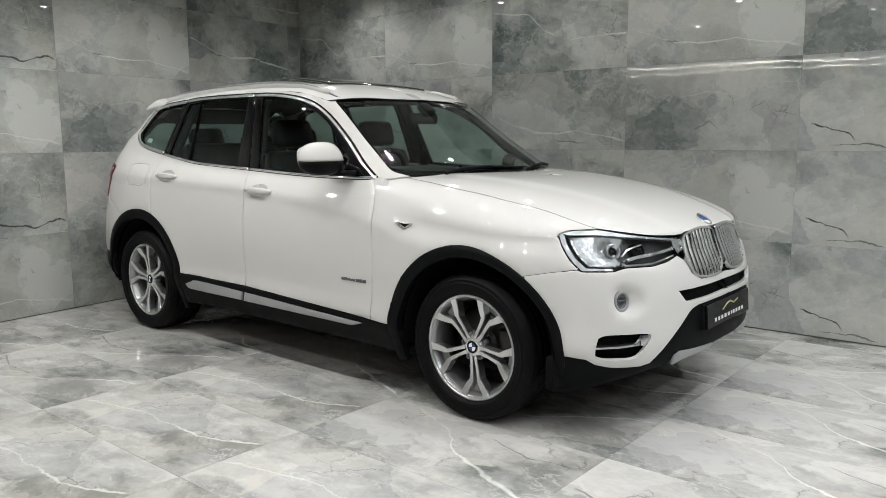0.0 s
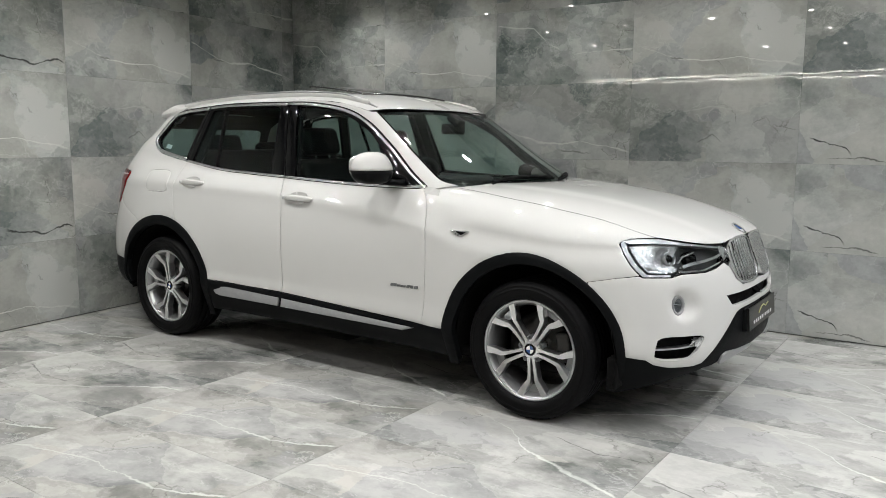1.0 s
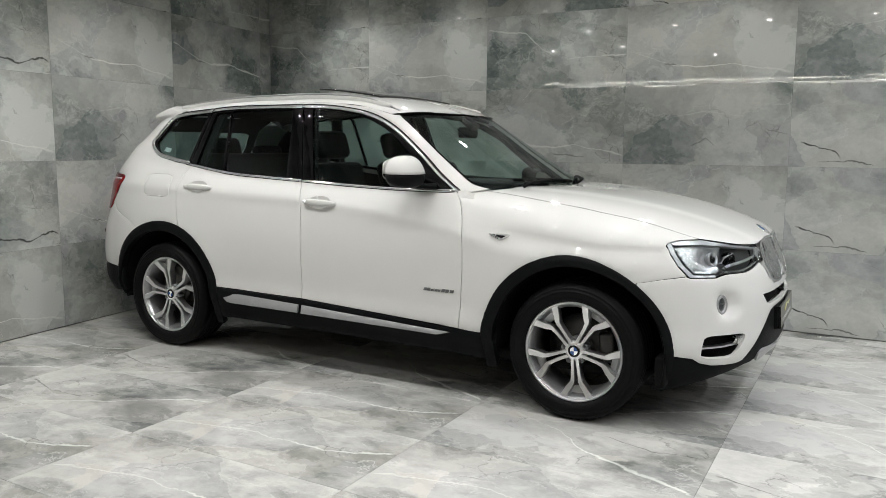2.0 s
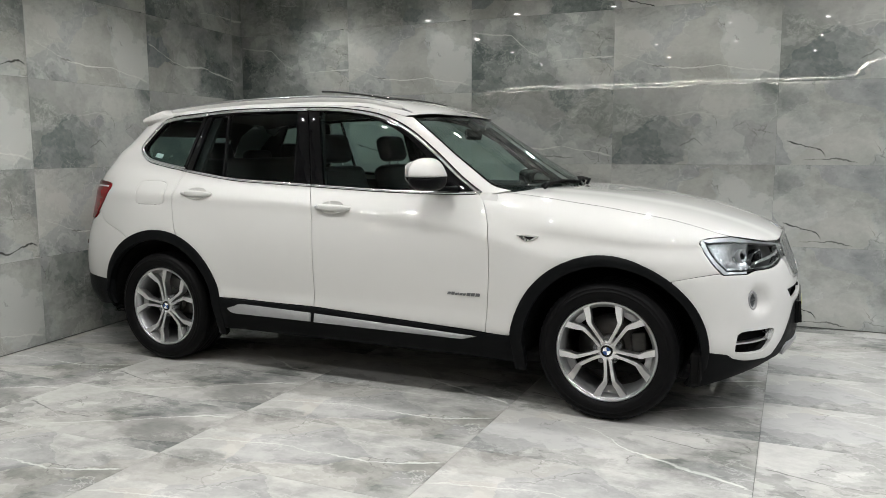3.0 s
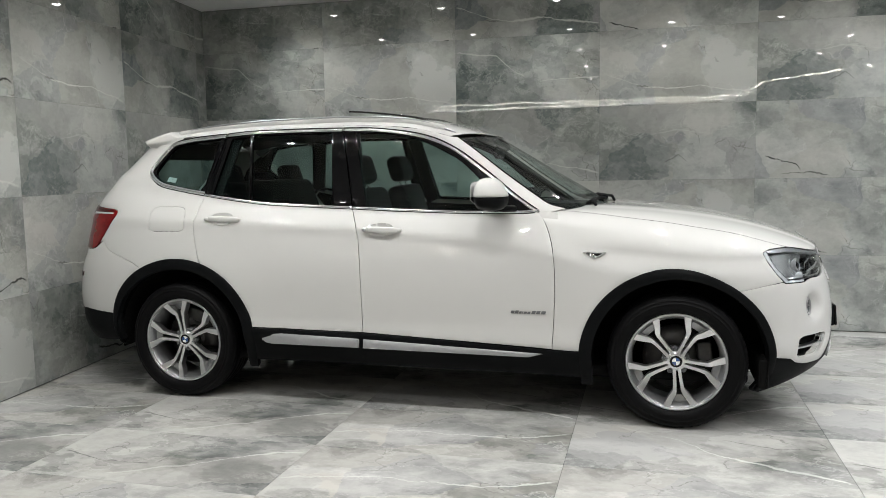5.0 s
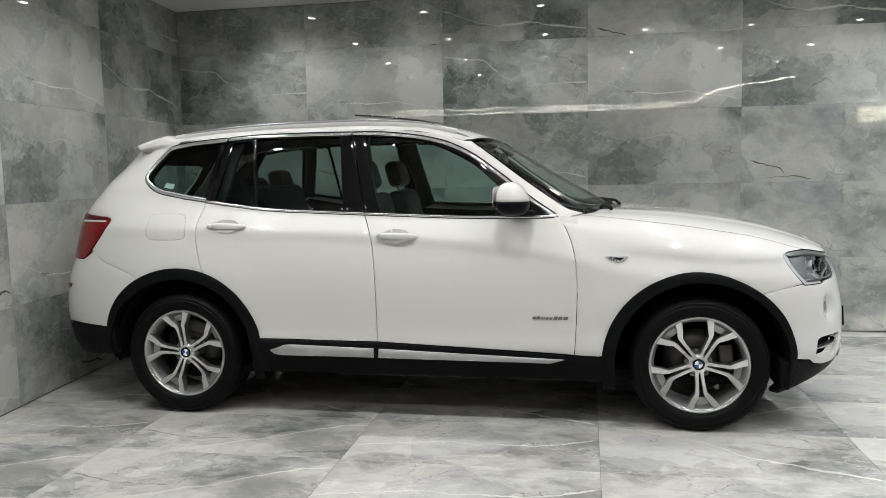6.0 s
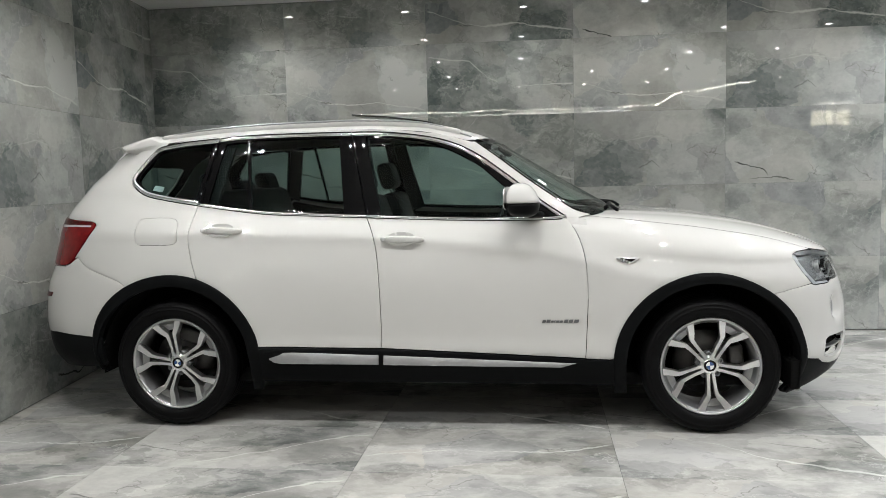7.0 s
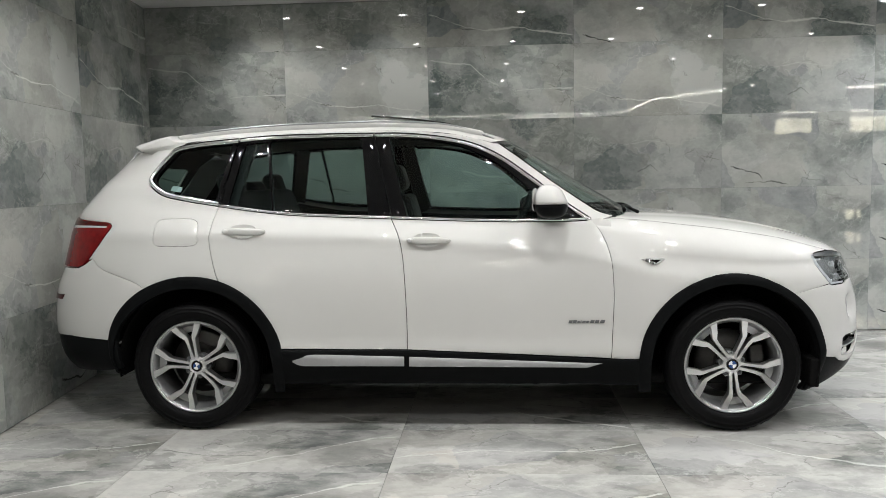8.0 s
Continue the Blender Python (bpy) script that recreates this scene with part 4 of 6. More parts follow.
panel_pair("side_vent", CHROME, wing, "small chrome side fin", fn=flank, loop=[(0.938, 0.891), (0.96, 0.894), (1.052, 0.892), (1.050, 0.885), (1.018, 0.868), (1.0, 0.864), (0.974, 0.872)], step=0.02, thick=0.012, lift=0.010)
panel_pair("vent_slot", GLOSS_BLACK, wing, "dark slot", fn=flank, loop=[(0.976, 0.886), (1.034, 0.885), (1.010, 0.871)], step=0.02, thick=0.004, lift=0.0125)

# bonnet
front_lip = [(2.04, bonnet_v(2.04, 0.913)), (2.16, 1.165), (2.30, 1.09), (2.44, 1.045), (2.50, 1.05), (2.58, 1.09), (2.70, 1.12), (FRONT_END, 1.10)]
hood_loop = [(s, v + 0.0035) for s, v in shut[:-1]] + front_lip + [(FRONT_END, 1.99), (1.26, 1.99), (1.25, 2.0), (1.06, 2.0), (1.01, 1.86), (0.92, 1.70), (0.82, 1.56)]


def bonnet_skin(s, v):
    p = bonnet(s, v)
    # two raised lines run forward and draw together at the nose
    line = 0.50 - 0.16 * min(max((p.x - 0.9) / 1.25, 0), 1)
    d = (abs(p.y) - line) / 0.05
    return p + Vector((0, 0, 0.006 / (1 + math.exp(4 * d)) * (1 if v > 1.05 else 0)))


hood = part("bonnet", whole(*sheet(bonnet_skin, hood_loop, 0.03, 0.0)), PAINT, car, "white bonnet")
emblem_m = Matrix.Translation(bonnet_skin(FRONT_END, 1.225) + Vector((0.003, 0, 0.006))) @ Matrix.Rotation(radians(35), 4, "Y")
turn_up = Matrix.Rotation(-math.pi / 2, 4, "X")
part("emblem_ring", lathe([(0.041, 0.0), (0.041, 0.006), (0.033, 0.007), (0.033, 0.0)], 32, emblem_m @ turn_up, True), CHROME, hood, "chrome emblem ring")
part("emblem", lathe([(0.0, -0.0065), (0.033, -0.0055), (0.034, 0.0)], 32, emblem_m @ Matrix.Rotation(math.pi / 2, 4, "X")), BLUE, hood, "round blue enamel emblem")

# front bumper
white_low = [(1.862, 0.376), (1.95, 0.362), (1.986, 0.338), (2.046, 0.324), (2.12, 0.320), (2.19, 0.320), (2.235, 0.330), (2.303, 0.393), (2.37, 0.456), (2.445, 0.525), (2.475, 0.545), (2.52, 0.555), (2.654, 0.560), (FRONT_END, 0.562)]
lamp_low = [(1.946, 0.737), (2.08, 0.736), (2.137, 0.749), (2.278, 0.749), (2.37, 0.762), (2.434, 0.780)]
intake = [(1.998, 0.456), (2.03, 0.469), (2.12, 0.470), (2.211, 0.467), (2.232, 0.447), (2.188, 0.384), (2.152, 0.360), (2.08, 0.358), (2.019, 0.362), (1.988, 0.381)]
intake = spline(intake + intake[:1], 3)[:-1]
slot = [(2.392, 0.632), (2.48, 0.632), (2.62, 0.634), (2.803, 0.636), (2.803, 0.588), (2.62, 0.582), (2.46, 0.581), (2.428, 0.587)]
bumper_loop = wing_seam[::-1] + [(1.93, 0.745)] + lamp_low + [(2.472, 0.756), (2.497, 0.699), (2.56, 0.666), (2.70, 0.662), (FRONT_END, 0.669), (FRONT_END, 0.636)] + [(2.62, 0.634), (2.48, 0.632), (2.392, 0.632), (2.428, 0.587), (2.46, 0.581), (2.62, 0.583)] + [(FRONT_END, 0.588)] + white_low[::-1] + arch_f(6, 50, 12, -0.006)
bumper_holes = [intake, oval(2.104, 0.610, 0.036, 0.047)]


def lamp_pocket(p):
    """A shallow hollow round the fog lamp, drawn out towards the nose."""
    d = p[0] - 2.118
    r = (d / (0.085 if d > 0 else 0.052)) ** 2 + ((p[1] - 0.610) / 0.060) ** 2
    return -0.033 * math.exp(-r * r)


vf = sheet(flank, inset(bumper_loop, 0.001), 0.022, 0.018, 0.0, bumper_holes, dish=lamp_pocket)
bumper = part("front_bumper", whole(*vf), PAINT, car, "white front bumper with black lower grille")
low_loop = white_low + [(FRONT_END, 0.348), (2.564, 0.343), (2.40, 0.328), (2.316, 0.304), (2.257, 0.298), (2.11, 0.257), (1.976, 0.213), (1.86, 0.175), (1.80, 0.19), (1.82, 0.30)]
part("bumper_cladding", whole(*sheet(flank, low_loop, 0.03, 0.02, -0.006)), CLADDING, bumper, "black lower bumper cladding")
panel_pair("skid_plate", SILVER, (bumper, bumper), "silver skid trim", fn=flank, loop=[(2.352, 0.314), (2.366, 0.345), (2.40, 0.362), (2.50, 0.356), (2.66, 0.350), (2.66, 0.338), (2.50, 0.330), (2.42, 0.322), (2.36, 0.305)], step=0.02, thick=0.02, lift=0.006, soft=0.002)
for lp, dep in ((intake, 0.05), (slot, 0.04)):
    panel_pair("air_intake", LINER, (bumper, bumper), "black air intake", fn=flank, loop=inset(lp, -0.004), step=0.02, thick=0.0, lift=-dep, soft=0.0)
panel_pair("intake_blade", BRUSHED, (bumper, bumper), "silver intake blade", fn=flank, loop=[(1.99, 0.416), (2.10, 0.420), (2.205, 0.428), (2.205, 0.420), (2.10, 0.411), (1.99, 0.408)], step=0.02, thick=0.03, lift=-0.006)
panel_pair("intake_corner", CHROME, (bumper, bumper), "silver intake corner piece", fn=flank, loop=[(2.18, 0.462), (2.226, 0.460), (2.228, 0.445), (2.205, 0.415), (2.155, 0.425)], step=0.02, thick=0.02, lift=-0.004)
fog_p, fog_n = flank(2.104, 0.610), outward(flank, 2.104, 0.610)
fog_m = Matrix.Translation(fog_p - fog_n * 0.035) @ (fog_n + Vector((0.5, 0, 0))).to_track_quat("-Y", "Z").to_matrix().to_4x4() @ Matrix.Diagonal((0.86, 1, 1.1, 1))
fog = part_pair("fog_lamp", lambda: lathe([(0.030, -0.012), (0.040, -0.014), (0.043, -0.008), (0.042, 0.03), (0.030, 0.03)], 32, fog_m, True), SILVER, (bumper, bumper), "round fog lamp in a silver ring")
part_pair("fog_bulb", lambda: box(0.046, 0.006, 0.006, 0.002, 1, fog_m @ Matrix.Translation((0, -0.006, 0.003))), ALLOY_DARK, (bumper, bumper), "dark bulb shield bar")
part_pair("fog_reflector", lambda: lathe([(0.0, 0.004), (0.006, 0.001), (0.012, 0.004), (0.018, 0.000), (0.024, 0.001), (0.031, -0.005)], 28, fog_m), ALLOY_DARK, (bumper, bumper), "faceted fog lamp reflector")
part_pair("fog_lens", lambda: lathe([(0.0, -0.013), (0.020, -0.011), (0.031, -0.006)], 28, fog_m), CLEAR, (bumper, bumper), "clear fog lamp lens")

# twin grille
kidney = spline([(2.482, 0.794), (2.486, 0.744), (2.513, 0.692), (2.566, 0.670), (2.66, 0.664), (2.745, 0.673), (2.785, 0.708), (2.796, 0.773), (2.796, 0.850), (2.768, 0.876), (2.68, 0.886), (2.58, 0.880), (2.51, 0.862), (2.485, 0.838), (2.482, 0.794)], 4)[:-1]
inner = inset(kidney, 0.0095)
grille = panel_pair("grille", CHROME, car, "chrome twin-kidney grille with vertical bars", fn=flank, loop=kidney, step=0.02, thick=0.05, lift=0.010, holes=[inner], soft=0.005)
panel_pair("grille_backing", LINER, grille, "black opening", fn=flank, loop=inset(kidney, 0.004), step=0.03, thick=0.0, lift=-0.012, soft=0.0)
for k in range(9):
    s = 2.512 + 0.0315 * k
    zs = [z / 1000 for z in range(660, 900, 2) if inside((s, z / 1000), inner)]
    if zs:
        panel_pair("bar", BAR_METAL, grille, fn=flank, loop=[(s - 0.0110, zs[0] - 0.004), (s + 0.0110, zs[0] - 0.004), (s + 0.0110, zs[-1] + 0.004), (s - 0.0110, zs[-1] + 0.004)], step=0.03, thick=0.03, lift=0.002, soft=0.004)

# headlights
lamp_out = spline([(1.855, 0.886), (1.872, 0.902), (1.91, 0.909), (2.04, 0.911), (2.239, 0.886), (2.41, 0.863), (2.490, 0.852), (2.492, 0.80), (2.446, 0.781), (2.37, 0.762), (2.278, 0.749), (2.137, 0.749), (2.08, 0.735), (1.98, 0.734), (1.943, 0.740), (1.906, 0.787), (1.872, 0.843), (1.855, 0.886)], 3)[:-1]
lamp_in = inset(lamp_out, 0.0035)
head = panel_pair("headlight", CLEAR, car, "clear headlight with chrome and twin round lamps", fn=flank, loop=inset(lamp_out, 0.002), step=0.025, thick=0.0, lift=0.002)
panel_pair("bezel", GLOSS_BLACK, head, "black bezel", fn=flank, loop=inset(lamp_out, 0.001), step=0.02, thick=0.06, lift=-0.006, holes=[lamp_in])
panel_pair("housing", HOUSING, head, "dark lamp housing", fn=flank, loop=lamp_out, step=0.03, thick=0.0, lift=-0.060, soft=0.0)
panel_pair("eyebrow", BRUSHED, head, "silver upper strip", fn=flank, loop=[(1.872, 0.896), (1.93, 0.905), (2.04, 0.907), (2.23, 0.878), (2.43, 0.853), (2.43, 0.846), (2.23, 0.869), (2.04, 0.888), (1.90, 0.887)], step=0.02, thick=0.03, lift=-0.003)
panel_pair("side_reflector", LAMP_WHITE, head, "pale side strip", fn=flank, loop=[(1.860, 0.886), (1.870, 0.896), (1.884, 0.888), (1.896, 0.850), (1.928, 0.798), (1.968, 0.752), (2.08, 0.750), (2.08, 0.740), (1.948, 0.742), (1.909, 0.793), (1.876, 0.846)], step=0.02, thick=0.03, lift=-0.003)
panel_pair("inner_reflector", BRIGHT, head, "faceted chrome reflector", fn=flank, loop=[(1.906, 0.880), (2.02, 0.888), (2.17, 0.877), (2.135, 0.845), (2.112, 0.80), (2.135, 0.772), (2.12, 0.758), (1.984, 0.760), (1.945, 0.808), (1.915, 0.850)], step=0.010, thick=0.01, lift=-0.022,
           dish=lambda p: 0.0011 * (math.sin(p[0] * 190) * math.sin(p[1] * 160) + 0.6 * math.sin(p[0] * 330 + 1.0) * math.sin(p[1] * 300 + 0.5)) - 0.02 * math.exp(-((p[0] - 2.075) ** 2 + (p[1] - 0.82) ** 2) / 0.0016))
for (ls, lz, lr) in ((2.108, 0.826, 0.033), (2.24, 0.822, 0.030)):
    lp, ln = flank(ls, lz), outward(flank, ls, lz)
    aim = (ln + Vector((0.5, 0.0, 0))).normalized()
    lm = Matrix.Translation(lp - ln * 0.046) @ aim.to_track_quat("-Y", "Z").to_matrix().to_4x4()
    part_pair("lamp_ring", lambda lm=lm, lr=lr: lathe([(lr - 0.007, -0.018), (lr, -0.019), (lr + 0.003, -0.012), (lr + 0.004, 0.03), (lr - 0.007, 0.03)], 32, lm, True), ALLOY_SILVER if ls < 2.2 else GLOSS_BLACK, head, "lamp ring")
    part_pair("projector", lambda lm=lm, lr=lr: lathe([(0.0, -0.024), (lr * 0.35, -0.021), (lr * 0.65, -0.010), (lr * 0.85, 0.012)], 28, lm), GLOSS_BLACK, head, "round projector lens")
panel_pair("lower_blade", CHROME, head, "bright lower strip", fn=flank, loop=[(2.105, 0.760), (2.16, 0.790), (2.22, 0.800), (2.30, 0.806), (2.44, 0.820), (2.44, 0.809), (2.30, 0.794), (2.22, 0.787), (2.17, 0.776), (2.135, 0.757)], step=0.02, thick=0.03, lift=-0.014)
panel_pair("lamp_foot", CHROME, head, "bright lower edge", fn=flank, loop=[(2.14, 0.757), (2.28, 0.757), (2.42, 0.782), (2.43, 0.789), (2.28, 0.765), (2.14, 0.764)], step=0.02, thick=0.02, lift=-0.010)
panel_pair("upper_blade", CHROME, head, "thin bright strip", fn=flank, loop=[(2.14, 0.80), (2.17, 0.830), (2.25, 0.846), (2.25, 0.841), (2.175, 0.824), (2.148, 0.80)], step=0.02, thick=0.02, lift=-0.016)
panel_pair("inner_cover", CHROME, head, "chrome inner end", fn=flank, loop=[(2.425, 0.856), (2.486, 0.847), (2.488, 0.806), (2.446, 0.789), (2.425, 0.825)], step=0.012, thick=0.02, lift=-0.004)

# rear end
tail_low = [(-1.826, 0.492), (-2.108, 0.500), (-2.40, 0.478), (-2.6, 0.468), (REAR_END, 0.466)]
rear_bumper_loop = arch_r(161, 119, 12, -0.006) + spline([(-1.643, 0.7705), (-1.70, 0.8025), (-1.806, 0.8365), (-1.919, 0.8735), (-1.985, 0.9245)], 4) + [(-2.05, 0.885), (-2.09, 0.870), (-2.45, 0.858), (REAR_END, 0.858)] + tail_low[::-1]
rear_bumper = part("rear_bumper", whole(*sheet(flank, inset(rear_bumper_loop, 0.0004), 0.03, 0.018)), PAINT, car, "white rear bumper")
part("bumper_cladding", whole(*sheet(flank, tail_low + [(REAR_END, 0.27), (-2.35, 0.275), (-1.95, 0.31), (-1.80, 0.33), (-1.80, 0.49)], 0.04, 0.02, -0.006)), CLADDING, rear_bumper, "black lower bumper cladding")
panel_pair("diffuser_trim", SILVER, (rear_bumper, rear_bumper), "silver edge of the rear skid plate", fn=flank, loop=[(-2.36, 0.40), (-2.44, 0.31), (-2.43, 0.285), (-2.35, 0.39)], step=0.02, thick=0.01, lift=0.0)
panel_pair("reflector", DARK_RED, (rear_bumper, rear_bumper), "dark red bumper reflector", fn=flank, loop=[(-2.165, 0.722), (-2.5, 0.70), (-2.5, 0.673), (-2.185, 0.694)], step=0.03, thick=0.006, lift=0.004)
tail_lamp = panel_pair("tail_light", RED_LENS, car, "red tail light", fn=cabin, loop=inset(lamp_edge + [(-2.48, 1.142), (-2.48, 0.868), (-2.09, 0.874), (-2.05, 0.890)], 0.0025), step=0.025, thick=0.03, lift=0.004)
panel_pair("lamp_top", DARK_RED, tail_lamp, "darker upper part of the lamp", fn=cabin, loop=[(-1.906, 1.103), (-1.93, 1.115), (-2.30, 1.132), (-2.47, 1.136), (-2.47, 1.095), (-2.05, 1.098)], step=0.025, thick=0.002, lift=0.0065)
panel_pair("lamp_band", LAMP_WHITE, tail_lamp, "pale band across the lamp", fn=cabin, loop=[(-1.92, 1.097), (-2.05, 1.099), (-2.30, 1.096), (-2.30, 1.082), (-2.05, 1.089), (-1.92, 1.089)], step=0.03, thick=0.003, lift=0.009)
GATE_OPENING = [(-2.46, 1.185), (-2.40, 1.19), (-2.37, 1.28), (-2.33, 1.42), (-2.38, 1.435)]
gate_loop = [(-2.485, 0.868), (-2.485, 1.145), (-2.335, 1.147), (-2.315, 1.20), (-2.275, 1.32), (-2.230, 1.455), (-2.26, 1.515), (REAR_END, 1.52), (REAR_END, 1.44)] + GATE_OPENING[::-1] + [(REAR_END, 1.18), (REAR_END, 0.866)]
gate = part("tailgate", whole(*sheet(cabin, inset(gate_loop, 0.001), 0.035, 0.015)), PAINT, car, "white tailgate")
part("gate_lining", whole(*sheet(cabin, [(-2.49, 0.95), (-2.47, 1.15), (-2.34, 1.15), (-2.32, 1.20), (-2.28, 1.32), (-2.22, 1.455), (-2.10, 1.52), (-2.0, 1.57), (REAR_END, 1.57), (REAR_END, 1.435)] + GATE_OPENING[::-1] + [(REAR_END, 1.185), (REAR_END, 0.95)], 0.05, 0.0, -0.022)), TRIM_DARK, gate, "dark inner lining of the tailgate")
part("rear_window", whole(*sheet(cabin, inset(GATE_OPENING + [(REAR_END, 1.44), (REAR_END, 1.18)], -0.006), 0.04, 0.0, -0.004)), PRIVACY_GLASS, gate, "tinted rear window")
def spoiler_half():
    """Top and underside of the roof's rear lip, from the centre line out to the right edge."""
    bm = bmesh.new()
    rows = []
    for y, tip, drop in ((0.0, -1.905, -0.008), (0.2, -1.90, -0.006), (0.38, -1.88, -0.002), (0.48, -1.856, 0.0), (0.535, -1.838, 0.002), (0.575, -1.815, 0.007), (0.60, -1.79, 0.015), (0.612, -1.77, 0.025)):
        k = (tip + 1.60) / (-1.856 + 1.60)
        top = [(-1.50, roof_top(-1.50, -y).z + 0.001), (-1.56, roof_top(-1.56, -y).z + 0.003), (-1.62, 1.592 - drop), (-1.60 - 0.10 * k, 1.580 - drop), (-1.60 - 0.16 * k, 1.565 - drop), (-1.60 - 0.225 * k, 1.549 - drop), (tip + 0.006, 1.540 - drop), (tip, 1.535 - drop)]
        low = [(tip + 0.002, 1.528 - drop), (tip + 0.010, 1.523 - drop), (tip + 0.06, 1.520 - drop), (-1.66, 1.515 - drop)]
        if y > 0.5:
            low[2], low[3] = (tip + 0.06, 1.512 - drop), (-1.66, 1.455 - drop)
        rows.append([bm.verts.new((x, -y, z)) for x, z in top + low])
    for a, b in zip(rows, rows[1:]):
        for i in range(len(a) - 1):
            bm.faces.new((a[i], a[i + 1], b[i + 1], b[i]))
    bm.faces.new(rows[-1])
    verts = [v.co.copy() for v in bm.verts]
    bm.verts.index_update()
    faces = [[v.index for v in f.verts] for f in bm.faces]
    bm.free()
    return verts, faces


spoiler = whole(*spoiler_half())
part("roof_spoiler", spoiler, PAINT, car, "white roof spoiler")

# roof
edge_x = [-1.74 + 0.08 * k for k in range(25)]
right_edge = [(x, -half_width(x, smooth(ROOF, x) - 0.07) * 0.995) for x in edge_x if x < 0.22]
header = [(glasshouse(s, smooth([(0.24, 1.505), (0.5, 1.517), (0.98, 1.527)], s)).x - 0.002, glasshouse(s, 1.515).y * 0.985) for s in (0.24, 0.35, 0.45, 0.6, 0.75, 0.9, SCREEN_LEN)]
half_roof = right_edge + header + [(-1.74, 0.0)]
part("roof", whole(*sheet(roof_top, half_roof, 0.04, 0.0)), PAINT, car, "white roof")
for x0, x1, tilt, lab in ((-0.50, -0.03, 0.034, "dark glass sunroof, tilted up at its rear edge"), (-1.20, -0.52, 0.0, "dark fixed roof glass")):
    glass = box(x1 - x0, 0.84, 0.012, 0.004, 2, Matrix.Translation(((x0 + x1) / 2, 0, 0)))
    bmesh.ops.subdivide_edges(glass, edges=[e for e in glass.edges if e.calc_length() > 0.3], cuts=8, use_grid_fill=True)
    for v in glass.verts:
        v.co.z += smooth(ROOF, v.co.x) + 0.003 - 0.025 * (v.co.y / 0.6) ** 2 + tilt * (x1 - v.co.x) / (x1 - x0)
    part("sunroof", glass, SUNROOF_GLASS, car, lab)


def rail():
    xs = [-1.60, -1.55, -1.45, -1.3, -1.0, -0.7, -0.4, -0.1, 0.05, 0.14, 0.20]
    up = [0.002, 0.011, 0.019, 0.023, 0.025, 0.025, 0.025, 0.023, 0.016, 0.006, -0.002]
    pts = [(x, -0.565 + 0.01 * (x + 0.6) ** 2, roof_top(x, -0.565).z + u + 0.004) for x, u in zip(xs, up)]
    return tube([(x, y, z - 0.003) for x, y, z in spline(pts, 5)], 0.0072, 10, 1.0)


def rail_foot():
    xs = [-1.58, -1.45, -1.3, -1.0, -0.7, -0.4, -0.1, 0.05, 0.14]
    pts = [(x, -0.562 + 0.01 * (x + 0.6) ** 2, roof_top(x, -0.562).z + 0.004) for x in xs]
    return tube(spline(pts, 5), [0.008] + [0.013] * 39 + [0.008], 10, 1.7)


rails = part_pair("roof_rail", rail, RAIL, car, "satin silver roof rail")
part_pair("rail_foot", rail_foot, PAINT, rails, "white strip below the rail")

# windscreen, scuttle and wipers
low_z, top_z = [(0.25, 1.150), (0.30, 1.128), (0.34, 1.117), (0.45, 1.111), (0.7, 1.108), (0.98, 1.106)], [(0.24, 1.505), (0.5, 1.517), (0.98, 1.527)]
ss = [0.30, 0.35, 0.45, 0.55, 0.7, 0.85, SCREEN_LEN]
left_side = [(smooth(EDGE, z) - 0.004, z) for z in (1.50, 1.42, 1.3, 1.2, 1.15, 1.128)]
screen_loop = [(s, smooth(low_z, s) - 0.012) for s in ss] + [(s, smooth(top_z, s) - 0.004) for s in ss[::-1]] + left_side
screen = part("windscreen", whole(*sheet(glasshouse, screen_loop, 0.04, 0.0, -0.003)), SCREEN_GLASS, car, "clear windscreen with a dark border")
border = [(s, smooth(low_z, s) - 0.012) for s in ss] + [(s, smooth(low_z, s) + 0.022) for s in ss[::-1]]
part("screen_border", whole(*sheet(glasshouse, border, 0.03, 0.0, -0.006)), GLOSS_BLACK, screen, "black printed lower border")
top_band = [(s, smooth(top_z, s) - 0.004) for s in ss] + [(s, smooth(top_z, s) - 0.016) for s in ss[::-1]]
part("screen_shade", whole(*sheet(glasshouse, top_band, 0.03, 0.0, -0.006)), GLOSS_BLACK, screen, "black printed upper border")
panel_pair("pillar_seal", GLOSS_BLACK, (screen, screen), "black edge seal", fn=glasshouse, loop=[(smooth(EDGE, z) - 0.002, z) for z in (1.50, 1.42, 1.3, 1.2, 1.15, 1.13)] + [(smooth(EDGE, z) + 0.010, z) for z in (1.13, 1.15, 1.2, 1.3, 1.42, 1.50)], step=0.03, thick=0.004, lift=0.002)
scuttle = [(1.06, 2.0), (1.01, 1.86), (0.92, 1.70), (0.80, 1.545), (0.72, 1.52), (0.70, 1.60), (0.80, 1.75), (0.90, 1.88), (0.94, 2.0)]
part("scuttle", whole(*sheet(bonnet, scuttle, 0.04, 0.0, -0.012)), CLADDING, car, "black scuttle panel below the windscreen")
for ay, ax, by, bx in ((-0.42, 0.93, 0.10, 1.0), (0.20, 1.0, 0.62, 0.83)):
    pts = [(ax + (bx - ax) * k / 6, ay + (by - ay) * k / 6, 1.125 + 0.012 * math.sin(k / 6 * math.pi)) for k in range(7)]
    w = part("wiper", tube(pts, 0.008, 8, 1.2), CLADDING, car, "black windscreen wiper")
    part("wiper_arm", tube([(pts[0][0] + 0.05, pts[0][1] - 0.12, 1.118), (pts[0][0] + 0.03, pts[0][1] + 0.02, 1.135), (pts[3][0] + 0.01, pts[3][1], 1.142)], 0.009, 8), CLADDING, w)

